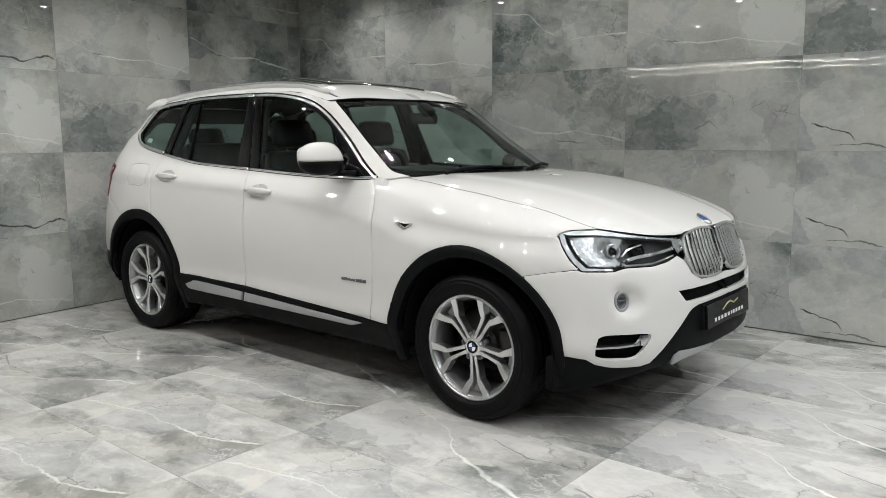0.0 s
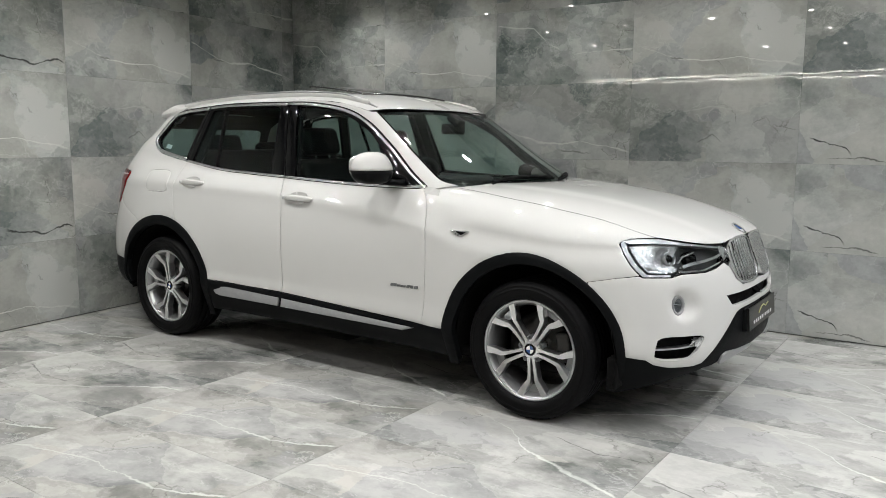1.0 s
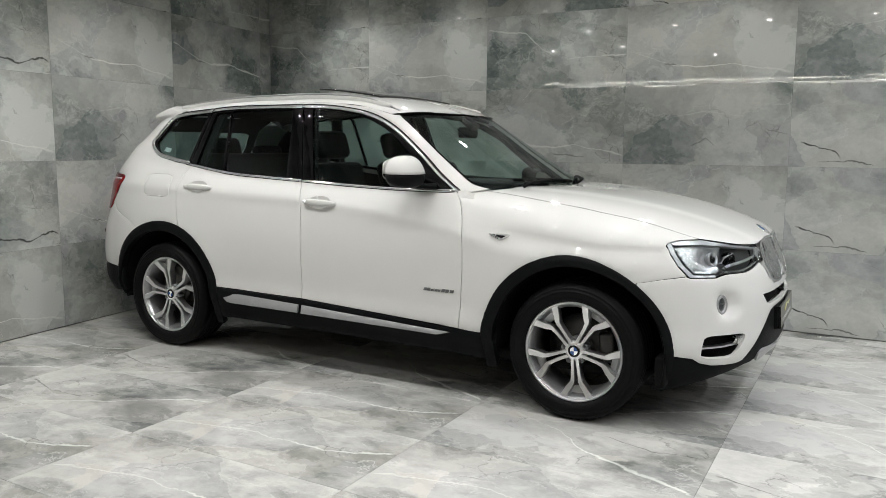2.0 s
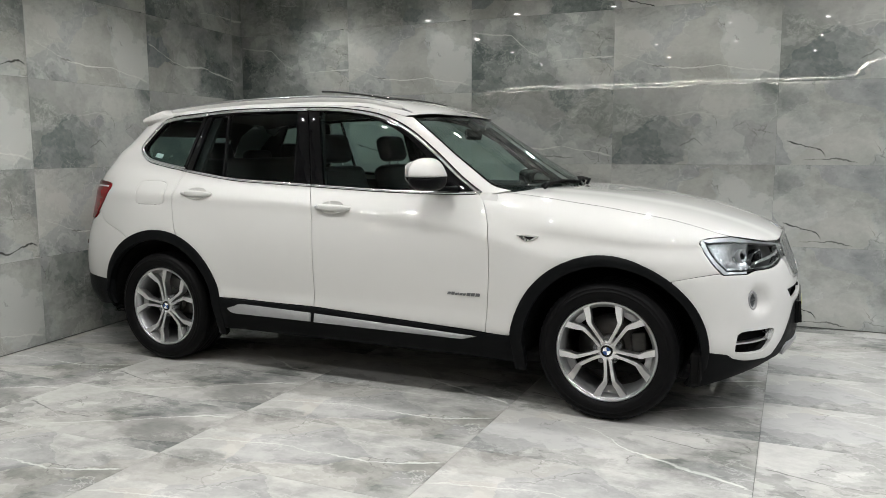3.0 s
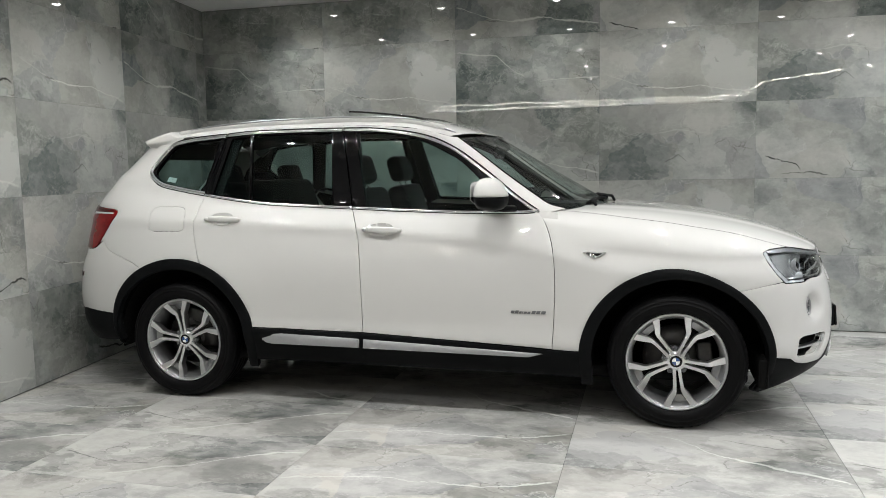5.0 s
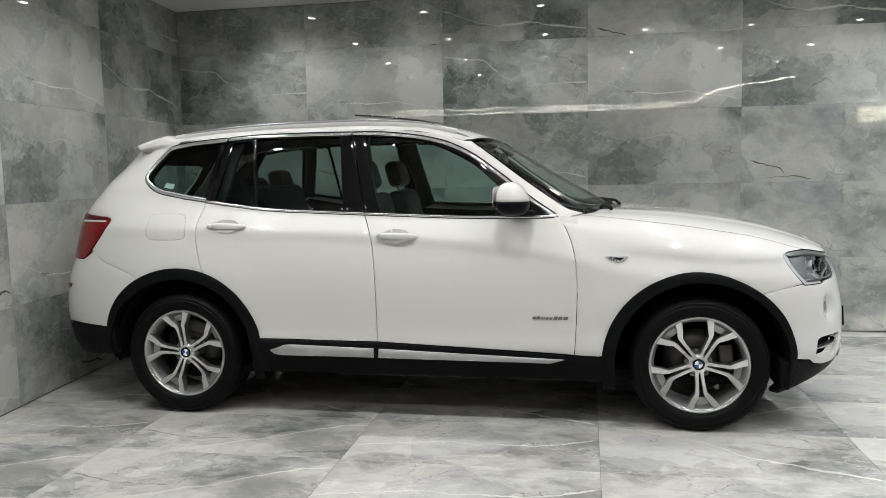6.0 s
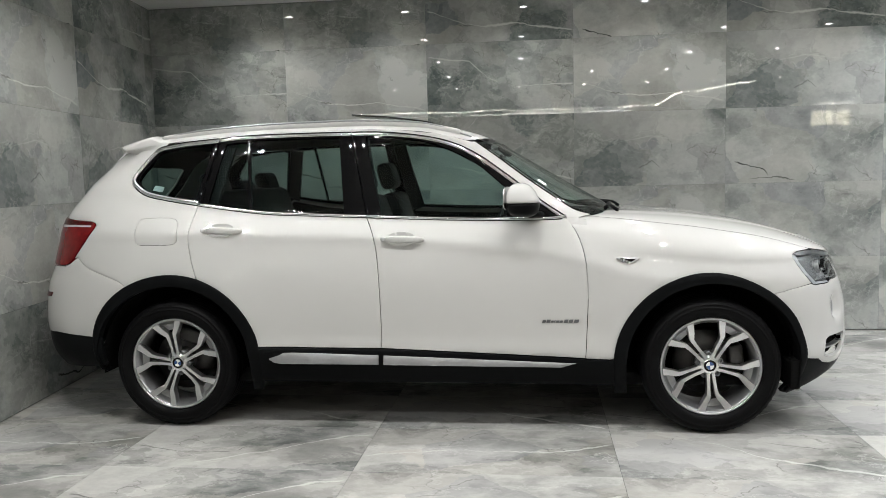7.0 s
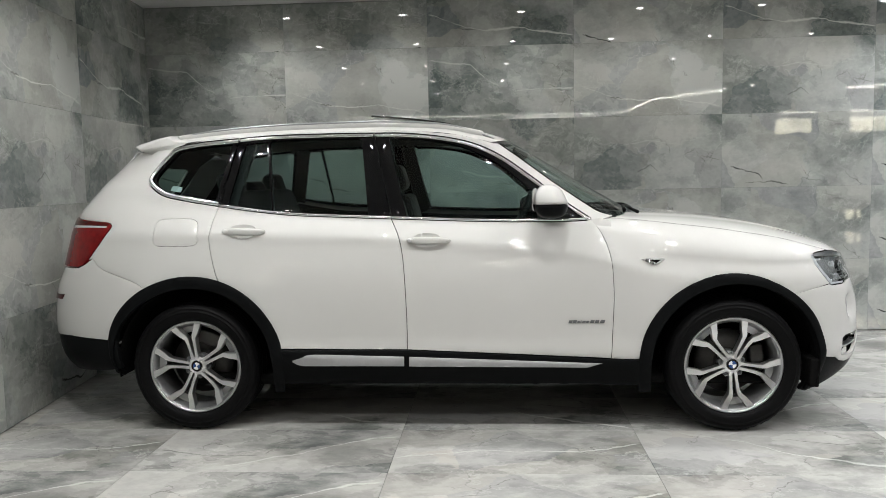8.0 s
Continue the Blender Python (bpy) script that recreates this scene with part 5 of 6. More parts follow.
# arch mouldings, sills
front_arch = arch_f(4, 176, 44) + [(0.925, 0.30), (0.93, 0.20), (0.99, 0.20), (0.984, 0.345)] + arc(*ARCH_F, 0.422, 180, -12, 40) + [(1.815, 0.20), (1.845, 0.20), (1.862, 0.30)]
rear_arch = arch_r(5, 160, 44) + [(-1.842, 0.42), (-1.836, 0.31), (-1.80, 0.30)] + arc(*ARCH_R, 0.425, 185, -8, 44) + [(-0.985, 0.20), (-0.935, 0.20), (-0.918, 0.33)]
panel_pair("arch_moulding", CLADDING, car, "black front wheel arch moulding", fn=flank, loop=front_arch, step=0.03, thick=0.035, lift=0.009, soft=0.004)
panel_pair("arch_moulding", CLADDING, car, "black rear wheel arch moulding", fn=flank, loop=rear_arch, step=0.03, thick=0.035, lift=0.009, soft=0.004)
sill_top = [(0.93, 0.380), (0.783, 0.381), (0.259, 0.407), (-0.266, 0.431), (-0.60, 0.433), (-0.93, 0.442)]
sill = panel_pair("sill_cladding", CLADDING, car, "black sill cladding", fn=flank, loop=sill_top + [(-0.93, 0.250), (0.93, 0.240)], step=0.03, thick=0.03, lift=0.006, soft=0.004)


def sill_face(x, z):
    """The sill strip leans back a little."""
    return Vector((x, -0.9165 + 0.18 * (z - 0.345), z))


panel_pair("sill_trim", SILVER, sill, "brushed silver sill strip", fn=sill_face, loop=[(0.735, 0.3655), (-0.255, 0.4010), (-0.256, 0.353), (0.66, 0.345)], step=0.03, thick=0.012, lift=0.0, soft=0.003)
panel_pair("sill_trim", SILVER, sill, "brushed silver sill strip", fn=sill_face, loop=[(-0.283, 0.4020), (-0.925, 0.4195), (-0.89, 0.388), (-0.845, 0.362), (-0.81, 0.356), (-0.283, 0.354)], step=0.03, thick=0.012, lift=0.0, soft=0.003)
for cx, cz in (ARCH_F, ARCH_R):
    def liner(cx=cx, cz=cz):
        bm = bmesh.new()
        rows = []
        for y in (-0.86, -0.70, -0.50):
            rows.append([bm.verts.new((cx + 0.43 * math.cos(a), y, cz + 0.43 * math.sin(a))) for a in [math.radians(-14 + 202 * k / 30) for k in range(31)]])
        for a, b in zip(rows, rows[1:]):
            for i in range(30):
                bm.faces.new((a[i], a[i + 1], b[i + 1], b[i]))
        bm.faces.new(rows[-1])
        return bm
    part_pair("arch_liner", liner, LINER, car, "black wheel arch liner")
part_pair("wheel_deflector", lambda: box(0.05, 0.34, 0.15, 0.012, 2, Matrix.Translation((1.815, -0.68, 0.295))), LINER, car, "black deflector ahead of the front wheel", False)

# floor pan, inner shell
part("floor_pan", joined(box(3.2, 1.60, 0.06, 0.02, 2, Matrix.Translation((0.15, 0, 0.255))), box(1.35, 1.0, 0.08, 0.02, 2, Matrix.Translation((-1.5, 0, 0.29))), box(0.95, 1.0, 0.06, 0.02, 2, Matrix.Translation((1.40, 0, 0.25)))), LINER, car, "dark underbody")
part("exhaust", joined(box(0.25, 0.55, 0.14, 0.05, 3, Matrix.Translation((-2.05, 0.1, 0.32))), tube([(-1.9, 0.2, 0.27), (0.8, 0.15, 0.25)], 0.03, 10)), DISC, car, "steel exhaust below the floor")
inner_door = sill_top[1:] + [(-1.15, 0.9), (-1.27, 1.17)] + belt_rear[1:-1] + belt_front[:-1]
panel_pair("door_lining", TRIM_DARK, car, "dark inner door lining", fn=flank, loop=inset(inner_door, 0.004), step=0.06, thick=0.0, lift=-0.06)
panel_pair("boot_lining", TRIM_DARK, car, "dark boot lining", fn=cabin, loop=[(-1.30, 0.95), (-1.31, 1.20), (-1.62, 1.24), (-2.2, 1.20), (-2.3, 0.95)], step=0.06, thick=0.0, lift=-0.05)
part("bonnet_lining", whole(*sheet(bonnet, [(0.8, 1.50), (1.1, 1.42), (1.5, 1.40), (1.9, 1.32), (2.2, 1.08), (2.5, 0.99), (FRONT_END, 1.0), (FRONT_END, 1.99), (1.26, 1.99), (1.0, 2.0)], 0.06, 0.0, -0.02)), LINER, car, "dark inner bonnet")
panel_pair("nose_lining", LINER, car, "dark space behind the bumper", fn=flank, loop=[(1.86, 0.25), (1.86, 0.87), (FRONT_END, 0.87), (FRONT_END, 0.25)], step=0.06, thick=0.0, lift=-0.09, soft=0.0)
panel_pair("tail_lining", LINER, car, "dark space behind the rear bumper", fn=flank, loop=[(-1.86, 0.34), (-1.90, 1.1), (REAR_END, 1.1), (REAR_END, 0.34)], step=0.06, thick=0.0, lift=-0.06, soft=0.0)
part("headlining", whole(*sheet(lambda x, y: roof_top(x, y) - Vector((0, 0, 0.035)), [(x, y * 0.97) for x, y in right_edge] + [(0.24, -0.5), (0.28, 0.0), (-1.74, 0.0)], 0.08, 0.0)), LINING, car, "grey fabric headlining")
for line in ([(-0.32, 1.11), (-0.41, 1.56)], [(-1.24, 1.19), (-1.16, 1.55)]):
    loop = edge_strip(line, 0.09, cabin, 0, -0.045)
    panel_pair("pillar_trim", TRIM_DARK, car, "dark inner pillar trim", fn=cabin, loop=loop, step=0.05, thick=0.02, lift=-0.035)
panel_pair("quarter_lining", TRIM_DARK, car, "dark lining round the quarter window", fn=cabin, loop=[(-1.17, 1.545), (-1.215, 1.20), (-1.30, 1.16), (-1.70, 1.19), (-2.06, 1.20), (-2.0, 1.36), (-1.90, 1.44), (-1.72, 1.52), (-1.50, 1.55)], step=0.05, thick=0.0, lift=-0.03, holes=[inset(tail_pane, -0.012)], soft=0.0)
panel_pair("pillar_trim", TRIM_DARK, car, "dark inner windscreen pillar", fn=glasshouse, loop=[(0.20, 1.50), (0.29, 1.50), (0.29, 1.12), (0.20, 1.12)], step=0.05, thick=0.02, lift=-0.03)

# ---- wheels ----
def wheel(cx, cy, side, turn):
    """side: -1 for the right of the car. turn: degrees by which the spokes stand turned."""
    base = Matrix.Translation((cx, cy, 0.343)) @ Matrix.Diagonal((1, -side, 1, 1)) @ Matrix.Rotation(radians(turn), 4, "Y")
    R = 0.343
    barrel = part("wheel", lathe([(0.236, -0.038), (0.243, -0.036), (0.249, -0.040), (0.252, -0.034), (0.250, 0.0), (0.236, 0.02), (0.228, 0.06), (0.225, 0.16), (0.232, 0.17), (0.222, 0.17), (0.214, 0.06), (0.218, -0.01), (0.230, -0.030)], 64, base, True),
                  ALLOY_SILVER, car, "silver alloy wheel with five double Y spokes")
    tyre_profile = [(0.246, -0.034), (0.252, -0.046), (0.258, -0.052), (0.262, -0.0575), (0.280, -0.0615), (0.292, -0.063), (0.297, -0.0628), (0.2985, -0.0648), (0.303, -0.0645), (0.3045, -0.0620), (0.314, -0.0595), (0.316, -0.0605), (0.319, -0.0590), (0.327, -0.0515), (0.335, -0.040), (0.340, -0.028)]
    tread = []
    for y0 in (-0.028, 0.018, 0.052, 0.086, 0.120):
        tread += [(R, y0 + 0.006), (R, y0 + 0.028), (R - 0.008, y0 + 0.030), (R - 0.008, y0 + 0.0345)]
    tyre_profile += tread[:-2] + [(0.338, 0.170), (0.325, 0.186), (0.30, 0.195), (0.27, 0.188), (0.246, 0.170)]
    part("tyre", lathe(tyre_profile, 72, base, True), RUBBER, barrel, "black road tyre")
    blocks = bmesh.new()
    for k in range(54):
        a = 2 * math.pi * k / 54
        m = base @ Matrix.Rotation(a, 4, "Y") @ Matrix.Translation((0.3295, -0.0375, 0)) @ Matrix.Rotation(radians(-38), 4, "Z")
        b = bmesh.ops.create_cube(blocks, size=1.0, matrix=m @ Matrix.Diagonal((0.009, 0.026, 0.020, 1)))
    part("tread_shoulder", blocks, RUBBER, barrel, "tread blocks at the shoulder", False)
    part("rim_edge", lathe([(0.235, -0.0385), (0.245, -0.0415), (0.249, -0.040), (0.246, -0.036), (0.240, -0.034)], 64, base, True), BRUSHED, barrel, "bright machined rim edge")

    def arm(sign, m):
        path = [(0.040, 0.0120, 0.0090, -0.022), (0.085, 0.0142, 0.0084, -0.019), (0.125, 0.0172, 0.0090, -0.019), (0.152, 0.0205, 0.0108, -0.021), (0.166, 0.0275, 0.0138, -0.025), (0.183, 0.0410, 0.0150, -0.029), (0.206, 0.0560, 0.0165, -0.034), (0.235, 0.0725, 0.0205, -0.039)]
        bm = bmesh.new()
        rows = []
        for i, (r, off, w, y) in enumerate(path):
            a, b = path[max(i - 1, 0)], path[min(i + 1, len(path) - 1)]
            d = Vector((b[0] - a[0], b[1] - a[1])).normalized()
            nx, nz = -d.y, d.x
            sec = [(-w * 0.8, y + 0.045), (-w, y + 0.005), (-w * 0.88, y), (w * 0.88, y), (w, y + 0.005), (w * 0.8, y + 0.045)]
            rows.append([bm.verts.new((r + nx * k, yy, sign * (off + nz * k))) for k, yy in sec])
        for a, b in zip(rows, rows[1:]):
            for i in range(5):
                bm.faces.new((a[i], a[i + 1], b[i + 1], b[i]))
        bm.faces.new(rows[0])
        bm.faces.new(rows[-1])
        bmesh.ops.transform(bm, matrix=m, verts=bm.verts)
        return bm
    for k in range(5):
        m = base @ Matrix.Rotation(radians(72 * k), 4, "Y")
        part("spoke", joined(arm(1, m), arm(-1, m)), ALLOY, barrel, smooth_shade=False)
        web = [(0.182, 0.030), (0.196, 0.042), (0.216, 0.058), (0.238, 0.066)]
        wb = bmesh.new()
        up = [wb.verts.new((r, 0.022 - 0.30 * (r - 0.168), z)) for r, z in web]
        dn = [wb.verts.new((r, 0.022 - 0.30 * (r - 0.168), -z)) for r, z in web]
        for i in range(3):
            wb.faces.new((up[i], up[i + 1], dn[i + 1], dn[i]))
        solid = bmesh.ops.extrude_face_region(wb, geom=list(wb.faces))
        bmesh.ops.translate(wb, vec=(0, 0.03, 0), verts=[v for v in solid["geom"] if isinstance(v, bmesh.types.BMVert)])
        bmesh.ops.transform(wb, matrix=m, verts=wb.verts)
        part("spoke_web", wb, ALLOY_SILVER, barrel, "grey web between the arms", False)
    part("hub", lathe([(0.0, -0.018), (0.040, -0.019), (0.044, -0.017), (0.050, -0.010), (0.054, 0.004), (0.060, 0.05), (0.0, 0.05)], 40, base), ALLOY, barrel, "alloy hub")
    for k in range(5):
        a = radians(36 + 72 * k)
        m = base @ Matrix.Translation((0.055 * math.cos(a), -0.004, 0.055 * math.sin(a)))
        part("bolt", lathe([(0.0, -0.004), (0.009, -0.004), (0.011, 0.0), (0.0125, -0.0115), (0.0155, -0.0115), (0.0155, 0.03)], 14, m), ALLOY_DARK, barrel, "dark wheel bolt in its recess")
    cap = part("centre_cap", lathe([(0.0, -0.0235), (0.024, -0.0230), (0.031, -0.0215), (0.033, -0.017)], 36, base), CHROME, barrel, "round emblem cap")
    quarters = bmesh.new()
    ring = bmesh.new()
    for q in range(4):
        tgt = quarters if q % 2 else ring
        pts = [(0.0, 0.0)] + [(0.0195 * math.cos(radians(90 * q + 10 * j)), 0.0195 * math.sin(radians(90 * q + 10 * j))) for j in range(10)]
        vs = [tgt.verts.new((x, -0.0240, z)) for x, z in pts]
        tgt.faces.new(vs)
    for bm, mat, lab in ((quarters, BLUE, "blue emblem quarters"), (ring, WHITE_ENAMEL, "white emblem quarters")):
        bmesh.ops.transform(bm, matrix=base, verts=bm.verts)
        part("emblem", bm, mat, barrel, lab, False)
    part("emblem_ring", lathe([(0.0200, -0.0238), (0.0290, -0.0232), (0.0290, -0.021), (0.0200, -0.021)], 36, base, True), GLOSS_BLACK, barrel, "black emblem ring")
    part("brake_disc", lathe([(0.07, 0.075), (0.165, 0.075), (0.165, 0.098), (0.07, 0.098), (0.068, 0.06), (0.0, 0.06)], 48, base), DISC, barrel, "steel brake disc")
    ca = radians(175 - turn if cx > 0 else 10 - turn)
    part("brake_caliper", box(0.075, 0.10, 0.15, 0.015, 3, base @ Matrix.Rotation(-ca, 4, "Y") @ Matrix.Translation((0.145, 0.085, 0))), DISC, barrel, "grey brake caliper")
    return barrel


for sx, turn in ((1, 84), (-1, -30)):
    for side in (-1, 1):
        wheel(1.405 * sx - 0.004, 0.832 * side, side, turn)

# ---- mirrors, plate, badge ----
def mirror_cap(low, high, sy, sz, sx=0.083):
    """The housing above or below its parting line: flat at the rear, drawn in towards the top and the tip."""
    bm = ellipsoid(sx, sy, sz, 2.8, None, 40, 22, low, high)
    for v in bm.verts:
        k, up = v.co.y / sy, max(v.co.z, 0.0)
        v.co.x = (v.co.x + sx) * (1 - 2.0 * up) - sx - 0.020 * k * k - 0.010 * k
        v.co.y *= 1 - 1.1 * up
    bmesh.ops.transform(bm, matrix=pose(0.482, -0.917, 1.184, 0, 0, -8), verts=bm.verts)
    return bm


mirrors = part_pair("wing_mirror", lambda: mirror_cap(0.0, 1.0, 0.122, 0.096), PAINT, car, "white wing mirror cap over a black foot")
part_pair("mirror_base", lambda: joined(mirror_cap(-1.0, -0.03, 0.119, 0.074, 0.081), tube([(0.49, -0.88, 1.124), (0.53, -0.80, 1.116), (0.56, -0.765, 1.112)], [0.034, 0.028, 0.036], 12, 0.55)), CLADDING, mirrors, "black lower housing and arm")
part_pair("mirror_glass", lambda: ellipsoid(0.006, 0.10, 0.058, 3.0, pose(0.401, -0.905, 1.205, 0, 0, -10), 28, 12), CHROME, mirrors, "mirror glass")
# the far mirror is folded back towards the door
mirrors[1].matrix_basis = Matrix.Translation((0, -0.035, -0.075)) @ Matrix.Translation((0.55, 0.89, 0)) @ Matrix.Rotation(radians(65), 4, "Z") @ Matrix.Translation((-0.55, -0.89, 0))
panel_pair("mirror_sail", GLOSS_BLACK, doors["front"], "black corner trim behind the mirror", fn=cabin, loop=[(0.462, 1.10), (0.475, 1.195), (0.50, 1.20), (0.575, 1.160), (0.65, 1.105), (0.62, 1.098)], step=0.03, thick=0.012, lift=0.001)

plate = part("number_plate", box(0.014, 0.52, 0.112, 0.003, 1, pose(2.255, -0.01, 0.492, 0, -4, 0)), GLOSS_BLACK, car, "black dealer plate with pale bars on its mounting", False)
for y, w in ((-0.165, 0.030), (-0.125, 0.026), (-0.088, 0.026), (-0.048, 0.030), (-0.008, 0.030), (0.024, 0.010), (0.055, 0.028), (0.092, 0.028), (0.130, 0.028), (0.168, 0.026)):
    part("print_bar", box(0.004, w * 0.8, 0.017, m=pose(2.2625, y - 0.01, 0.468, 0, -4, 0)), WHITE_ENAMEL, plate, smooth_shade=False)
part("print_shape", tube([(2.2615, -0.09, 0.500), (2.2605, -0.04, 0.520), (2.2600, 0.0, 0.527), (2.2605, 0.05, 0.512), (2.2600, 0.10, 0.522)], 0.004, 6), PLATE_GREEN, plate, "curved olive-gold line")
part("plate_holder", box(0.03, 0.525, 0.116, 0.006, 1, pose(2.235, -0.01, 0.490, 0, -4, 0)), CLADDING, plate, "black plate holder", False)
for x0, x1, h in ((0.566, 0.584, 0.022), (0.587, 0.606, 0.024), (0.609, 0.622, 0.017), (0.625, 0.630, 0.020), (0.634, 0.650, 0.017), (0.653, 0.668, 0.017), (0.675, 0.695, 0.024), (0.699, 0.719, 0.024), (0.725, 0.748, 0.024)):
    panel_pair("badge_bar", ALLOY_DARK, doors["front"], "small chrome badge bar", fn=flank, loop=[(x0, 0.570), (x1, 0.570), (x1 + 0.005, 0.570 + 0.68 * h), (x0 + 0.005, 0.570 + 0.68 * h)], step=0.02, thick=0.003, lift=0.003, soft=0.0)

# ---- cabin ----
def seat(x, y, rear=False):
    cushion = part("seat", box(0.50, 0.50, 0.16, 0.06, 4, pose(x + 0.12, y, 0.66, 0, -6, 0)), LEATHER, car, "black leather seat")
    lean = -16
    back = pose(x - 0.10, y, 0.63, 0, lean, 0)
    part("backrest", box(0.13, 0.48, 0.62, 0.055, 4, back @ Matrix.Translation((0, 0, 0.30))), LEATHER, cushion)
    part("headrest", box(0.10, 0.29, 0.18, 0.045, 4, back @ Matrix.Translation((0.01, 0, 0.725))), LEATHER, cushion)
    for k in (-0.06, 0.06):
        part("headrest_post", tube([back @ Vector((0, k, 0.58)), back @ Vector((0.005, k, 0.68))], 0.007, 8), CHROME, cushion)


for y in (-0.37, 0.37):
    seat(-0.16, y)
bench = part("rear_bench", joined(box(0.5, 1.25, 0.16, 0.06, 4, Matrix.Translation((-0.86, 0, 0.68))), box(0.14, 1.25, 0.60, 0.055, 4, pose(-1.22, 0, 0.98, 0, -20, 0))), LEATHER, car, "black leather rear bench")
for y in (-0.42, 0.0, 0.42):
    part("headrest", box(0.09, 0.26, 0.15, 0.04, 4, pose(-1.33, y, 1.30 if y else 1.25, 0, -16, 0)), LEATHER, bench)
part("dashboard", joined(box(0.46, 1.34, 0.22, 0.08, 4, Matrix.Translation((0.72, 0, 0.98))), box(0.30, 0.46, 0.08, 0.035, 4, pose(0.60, -0.37, 1.10)), box(0.7, 0.22, 0.3, 0.05, 3, Matrix.Translation((0.25, 0, 0.66)))), TRIM_DARK, car, "dark dashboard and centre console")
wheel_m = pose(0.335, -0.37, 1.06, 0, -66, 0)
ring_pts = [(0.185 * math.cos(a), 0.185 * math.sin(a), 0) for a in [2 * math.pi * k / 40 for k in range(41)]]
sw = joined(tube([wheel_m @ Vector(p) for p in ring_pts], 0.016, 8), ellipsoid(0.06, 0.075, 0.025, 2.4, wheel_m, 20, 10), tube([wheel_m @ Vector((0, -0.18, 0)), wheel_m @ Vector((0, 0.18, 0))], 0.016, 8), tube([wheel_m @ Vector((0, 0, 0)), wheel_m @ Vector((-0.18, 0, 0))], 0.016, 8),
            tube([wheel_m @ Vector((0, 0, 0)), (0.55, -0.37, 0.98)], 0.03, 10))
part("steering_wheel", sw, LEATHER, car, "black leather steering wheel")
part("interior_mirror", joined(box(0.03, 0.24, 0.065, 0.02, 3, pose(0.34, 0.0, 1.415, 0, 0, 0)), box(0.10, 0.09, 0.05, 0.02, 3, pose(0.36, 0, 1.47, 0, 35, 0)), tube([(0.35, 0, 1.43), (0.37, 0, 1.48)], 0.012, 8)), TRIM_DARK, car, "black interior mirror")

# ---- tiles ----
TILE_W, TILE_H, JOINT = 1.2035, 0.6015, 0.0015


def tile_mesh(w, h, joint, thick=0.010):
    bm = box(w - joint, h - joint, thick, 0.0006, 1, Matrix.Translation((0, 0, -thick / 2)))
    me = bpy.data.meshes.new("tile")
    bmesh.ops.recalc_face_normals(bm, faces=bm.faces)
    bm.to_mesh(me)
    bm.free()
    return me


rng = random.Random(5)
meshes = {}


def lay(parent, w, h, mat, m):
    key = (round(w, 4), round(h, 4), mat.name)
    if key not in meshes:
        meshes[key] = tile_mesh(w, h, 0.0007 if mat.name.startswith("wall") else JOINT)
        meshes[key].materials.append(mat)
    ob = new("tile", meshes[key])
    ob.parent = parent
    jitter = Matrix.Rotation(radians(rng.uniform(-0.08, 0.08)), 4, "X") @ Matrix.Rotation(radians(rng.uniform(-0.04, 0.04)), 4, "Y")
    ob.matrix_basis = m @ (jitter if mat.name.startswith("wall") else Matrix.Identity(4))
    return ob


# prints from the floor up, column by column
BACK_ROWS = {-1: "CDCBE", 0: "DECBE", 1: "BDCAE", 2: "ECGBF", 3: "DADAC", 4: "CCCDF"}
LEFT_ROWS = ["DCBAE", "CDEBF", "AEAEB", "EADAE", "DADFB", "CDEBF"]


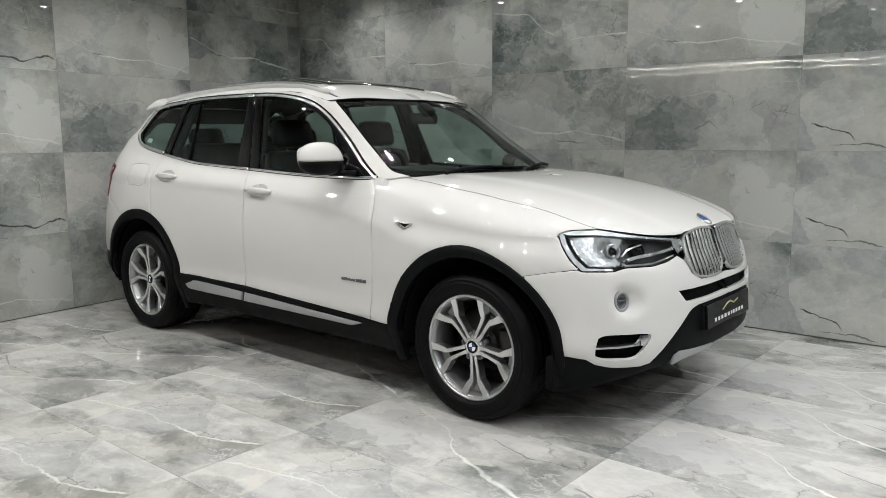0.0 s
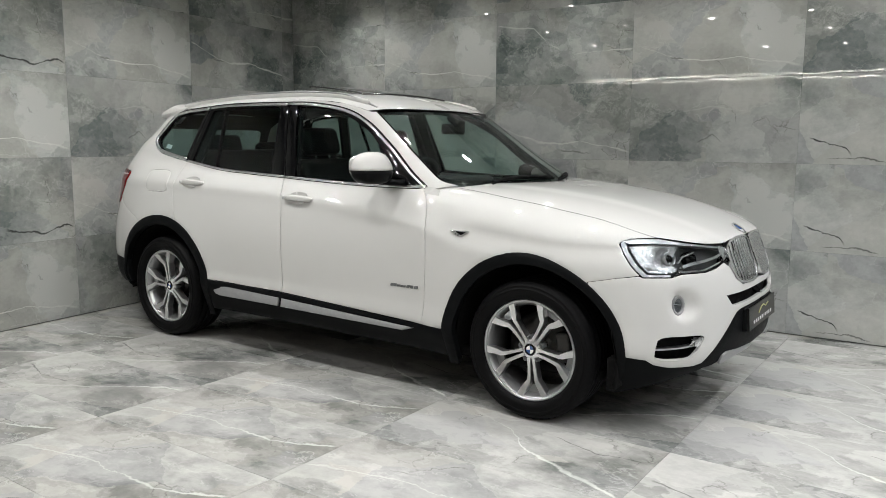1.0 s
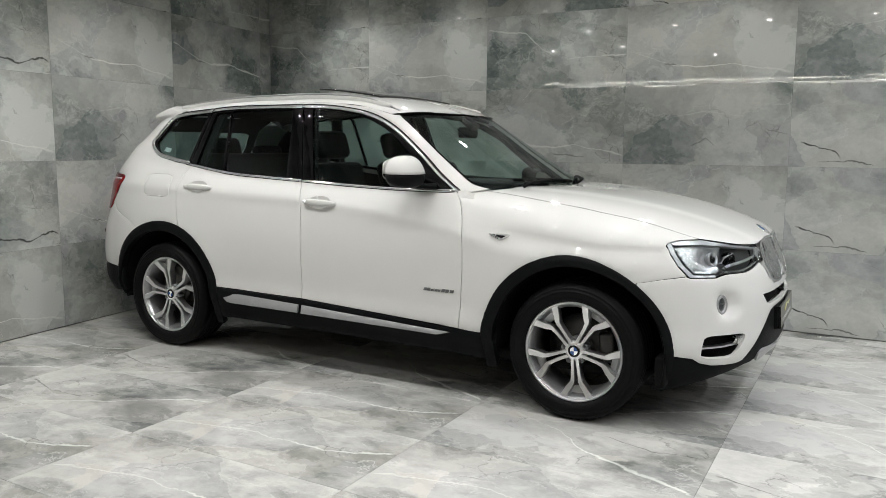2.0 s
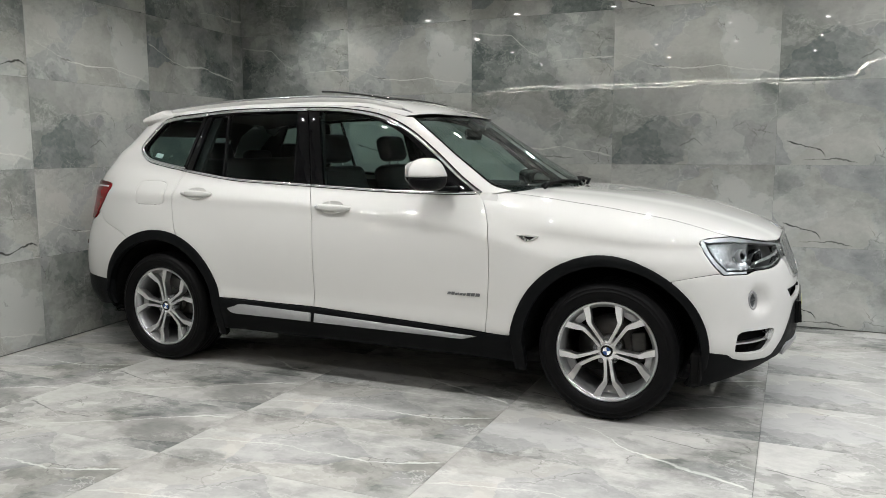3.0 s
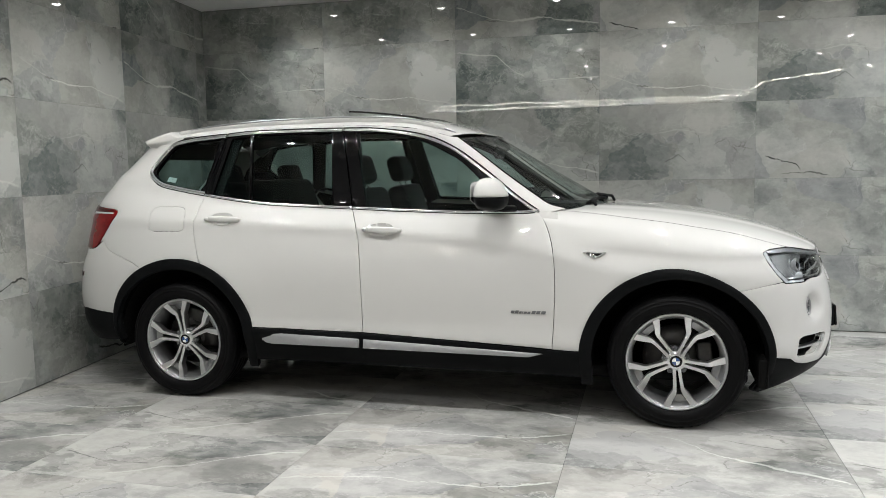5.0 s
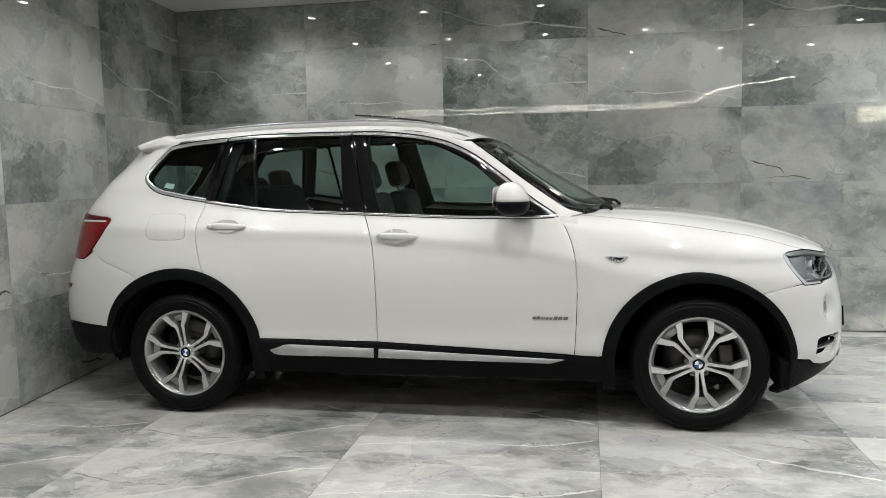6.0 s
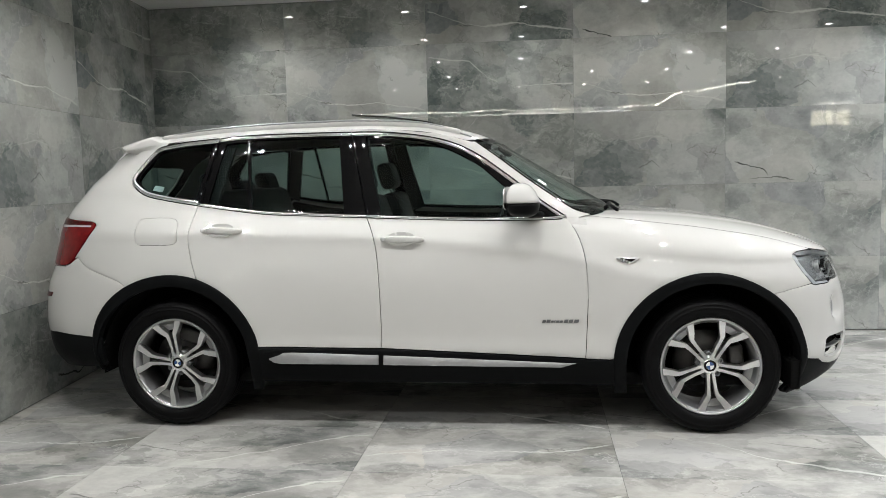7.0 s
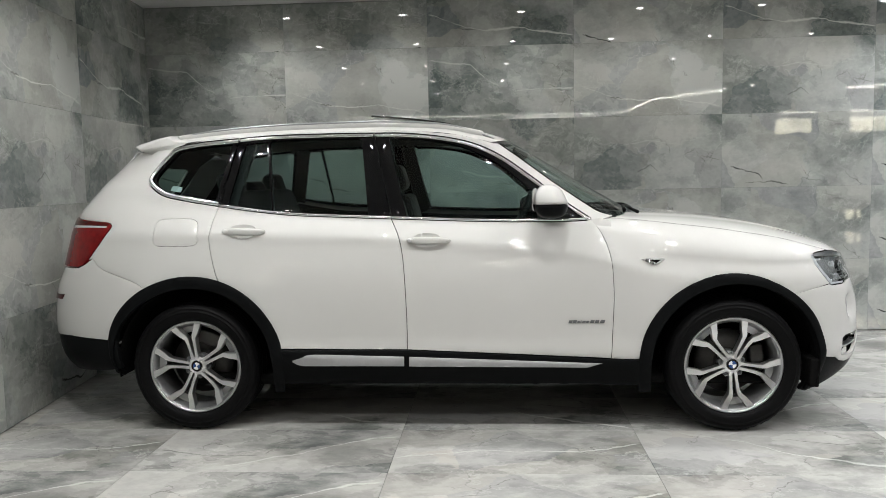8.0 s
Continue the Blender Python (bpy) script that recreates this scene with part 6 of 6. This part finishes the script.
def wall_tiles(parent, origin, direction, along0, along1, first_joint, columns):
    """Rows of tiles on an upright wall: origin and direction in plan, joints counted from first_joint."""
    d = Vector((*direction, 0)).normalized()
    face = Vector((d.y, -d.x, 0))
    rot = Matrix((d, Vector((0, 0, 1)), face)).transposed().to_4x4()
    k0, k1 = math.floor((along0 - first_joint) / TILE_W), math.ceil((along1 - first_joint) / TILE_W)
    for k in range(k0, k1):
        a, c = max(along0, first_joint + k * TILE_W), min(along1, first_joint + (k + 1) * TILE_W)
        if c - a < 0.02:
            continue
        for row in range(5):
            z0, z1 = max(row * TILE_H, 0.007), min((row + 1) * TILE_H, CEILING - 0.004)
            p = Vector((*origin, 0)) + d * ((a + c) / 2) + Vector((0, 0, (z0 + z1) / 2)) + face * 0.010
            lay(parent, c - a, z1 - z0, WALL_PRINTS[columns(k)[row]], Matrix.Translation(p) @ rot)


dx = Vector((1, 0.012)).normalized()
o_back = (CORNER[0], CORNER[1] + 0.012)
wall_tiles(wall_back, o_back, dx, -0.008, 9.6, (2.062 - CORNER[0]) / dx.x - 4 * TILE_W, lambda k: BACK_ROWS[k if k < 5 else 3 + k % 2])
ld = Vector((left_wall_x(CORNER[1]) - left_wall_x(LEFT_END), CORNER[1] - LEFT_END)).normalized()
o_left = (left_wall_x(LEFT_END) - 0.012, LEFT_END)
wall_tiles(wall_left, o_left, ld, 0.0, math.dist((left_wall_x(LEFT_END), LEFT_END), (left_wall_x(CORNER[1]), CORNER[1])), (-0.908 - LEFT_END) / ld.y - 3 * TILE_W, lambda k: LEFT_ROWS[k])
for i in range(-2, 6):
    for j in range(-8, 4):
        x0, y0 = 0.903 + (i - 1) * TILE_W, -0.868 + j * TILE_H
        y1 = min(y0 + TILE_H, 1.70)
        if y1 - y0 < 0.05:
            continue
        lay(floor, TILE_W, y1 - y0, FLOOR_PRINTS[rng.choice("ABCD")], Matrix.Translation((x0 + TILE_W / 2, (y0 + y1) / 2, 0)))
rest = bmesh.new()
for i in range(-7, 9):
    for j in range(-18, 5):
        if -2 <= i < 6 and -8 <= j < 4:
            continue
        x0, y0 = 0.903 + (i - 1) * TILE_W, -0.868 + j * TILE_H
        bmesh.ops.create_cube(rest, size=1.0, matrix=Matrix.Translation((x0 + TILE_W / 2, y0 + TILE_H / 2, -0.005)) @ Matrix.Diagonal((TILE_W - JOINT, TILE_H - JOINT, 0.010, 1)))
tagged(part("far_tiles", rest, FLOOR_PRINTS["D"], floor, "grey stone floor tiles", False), kind="stuff")
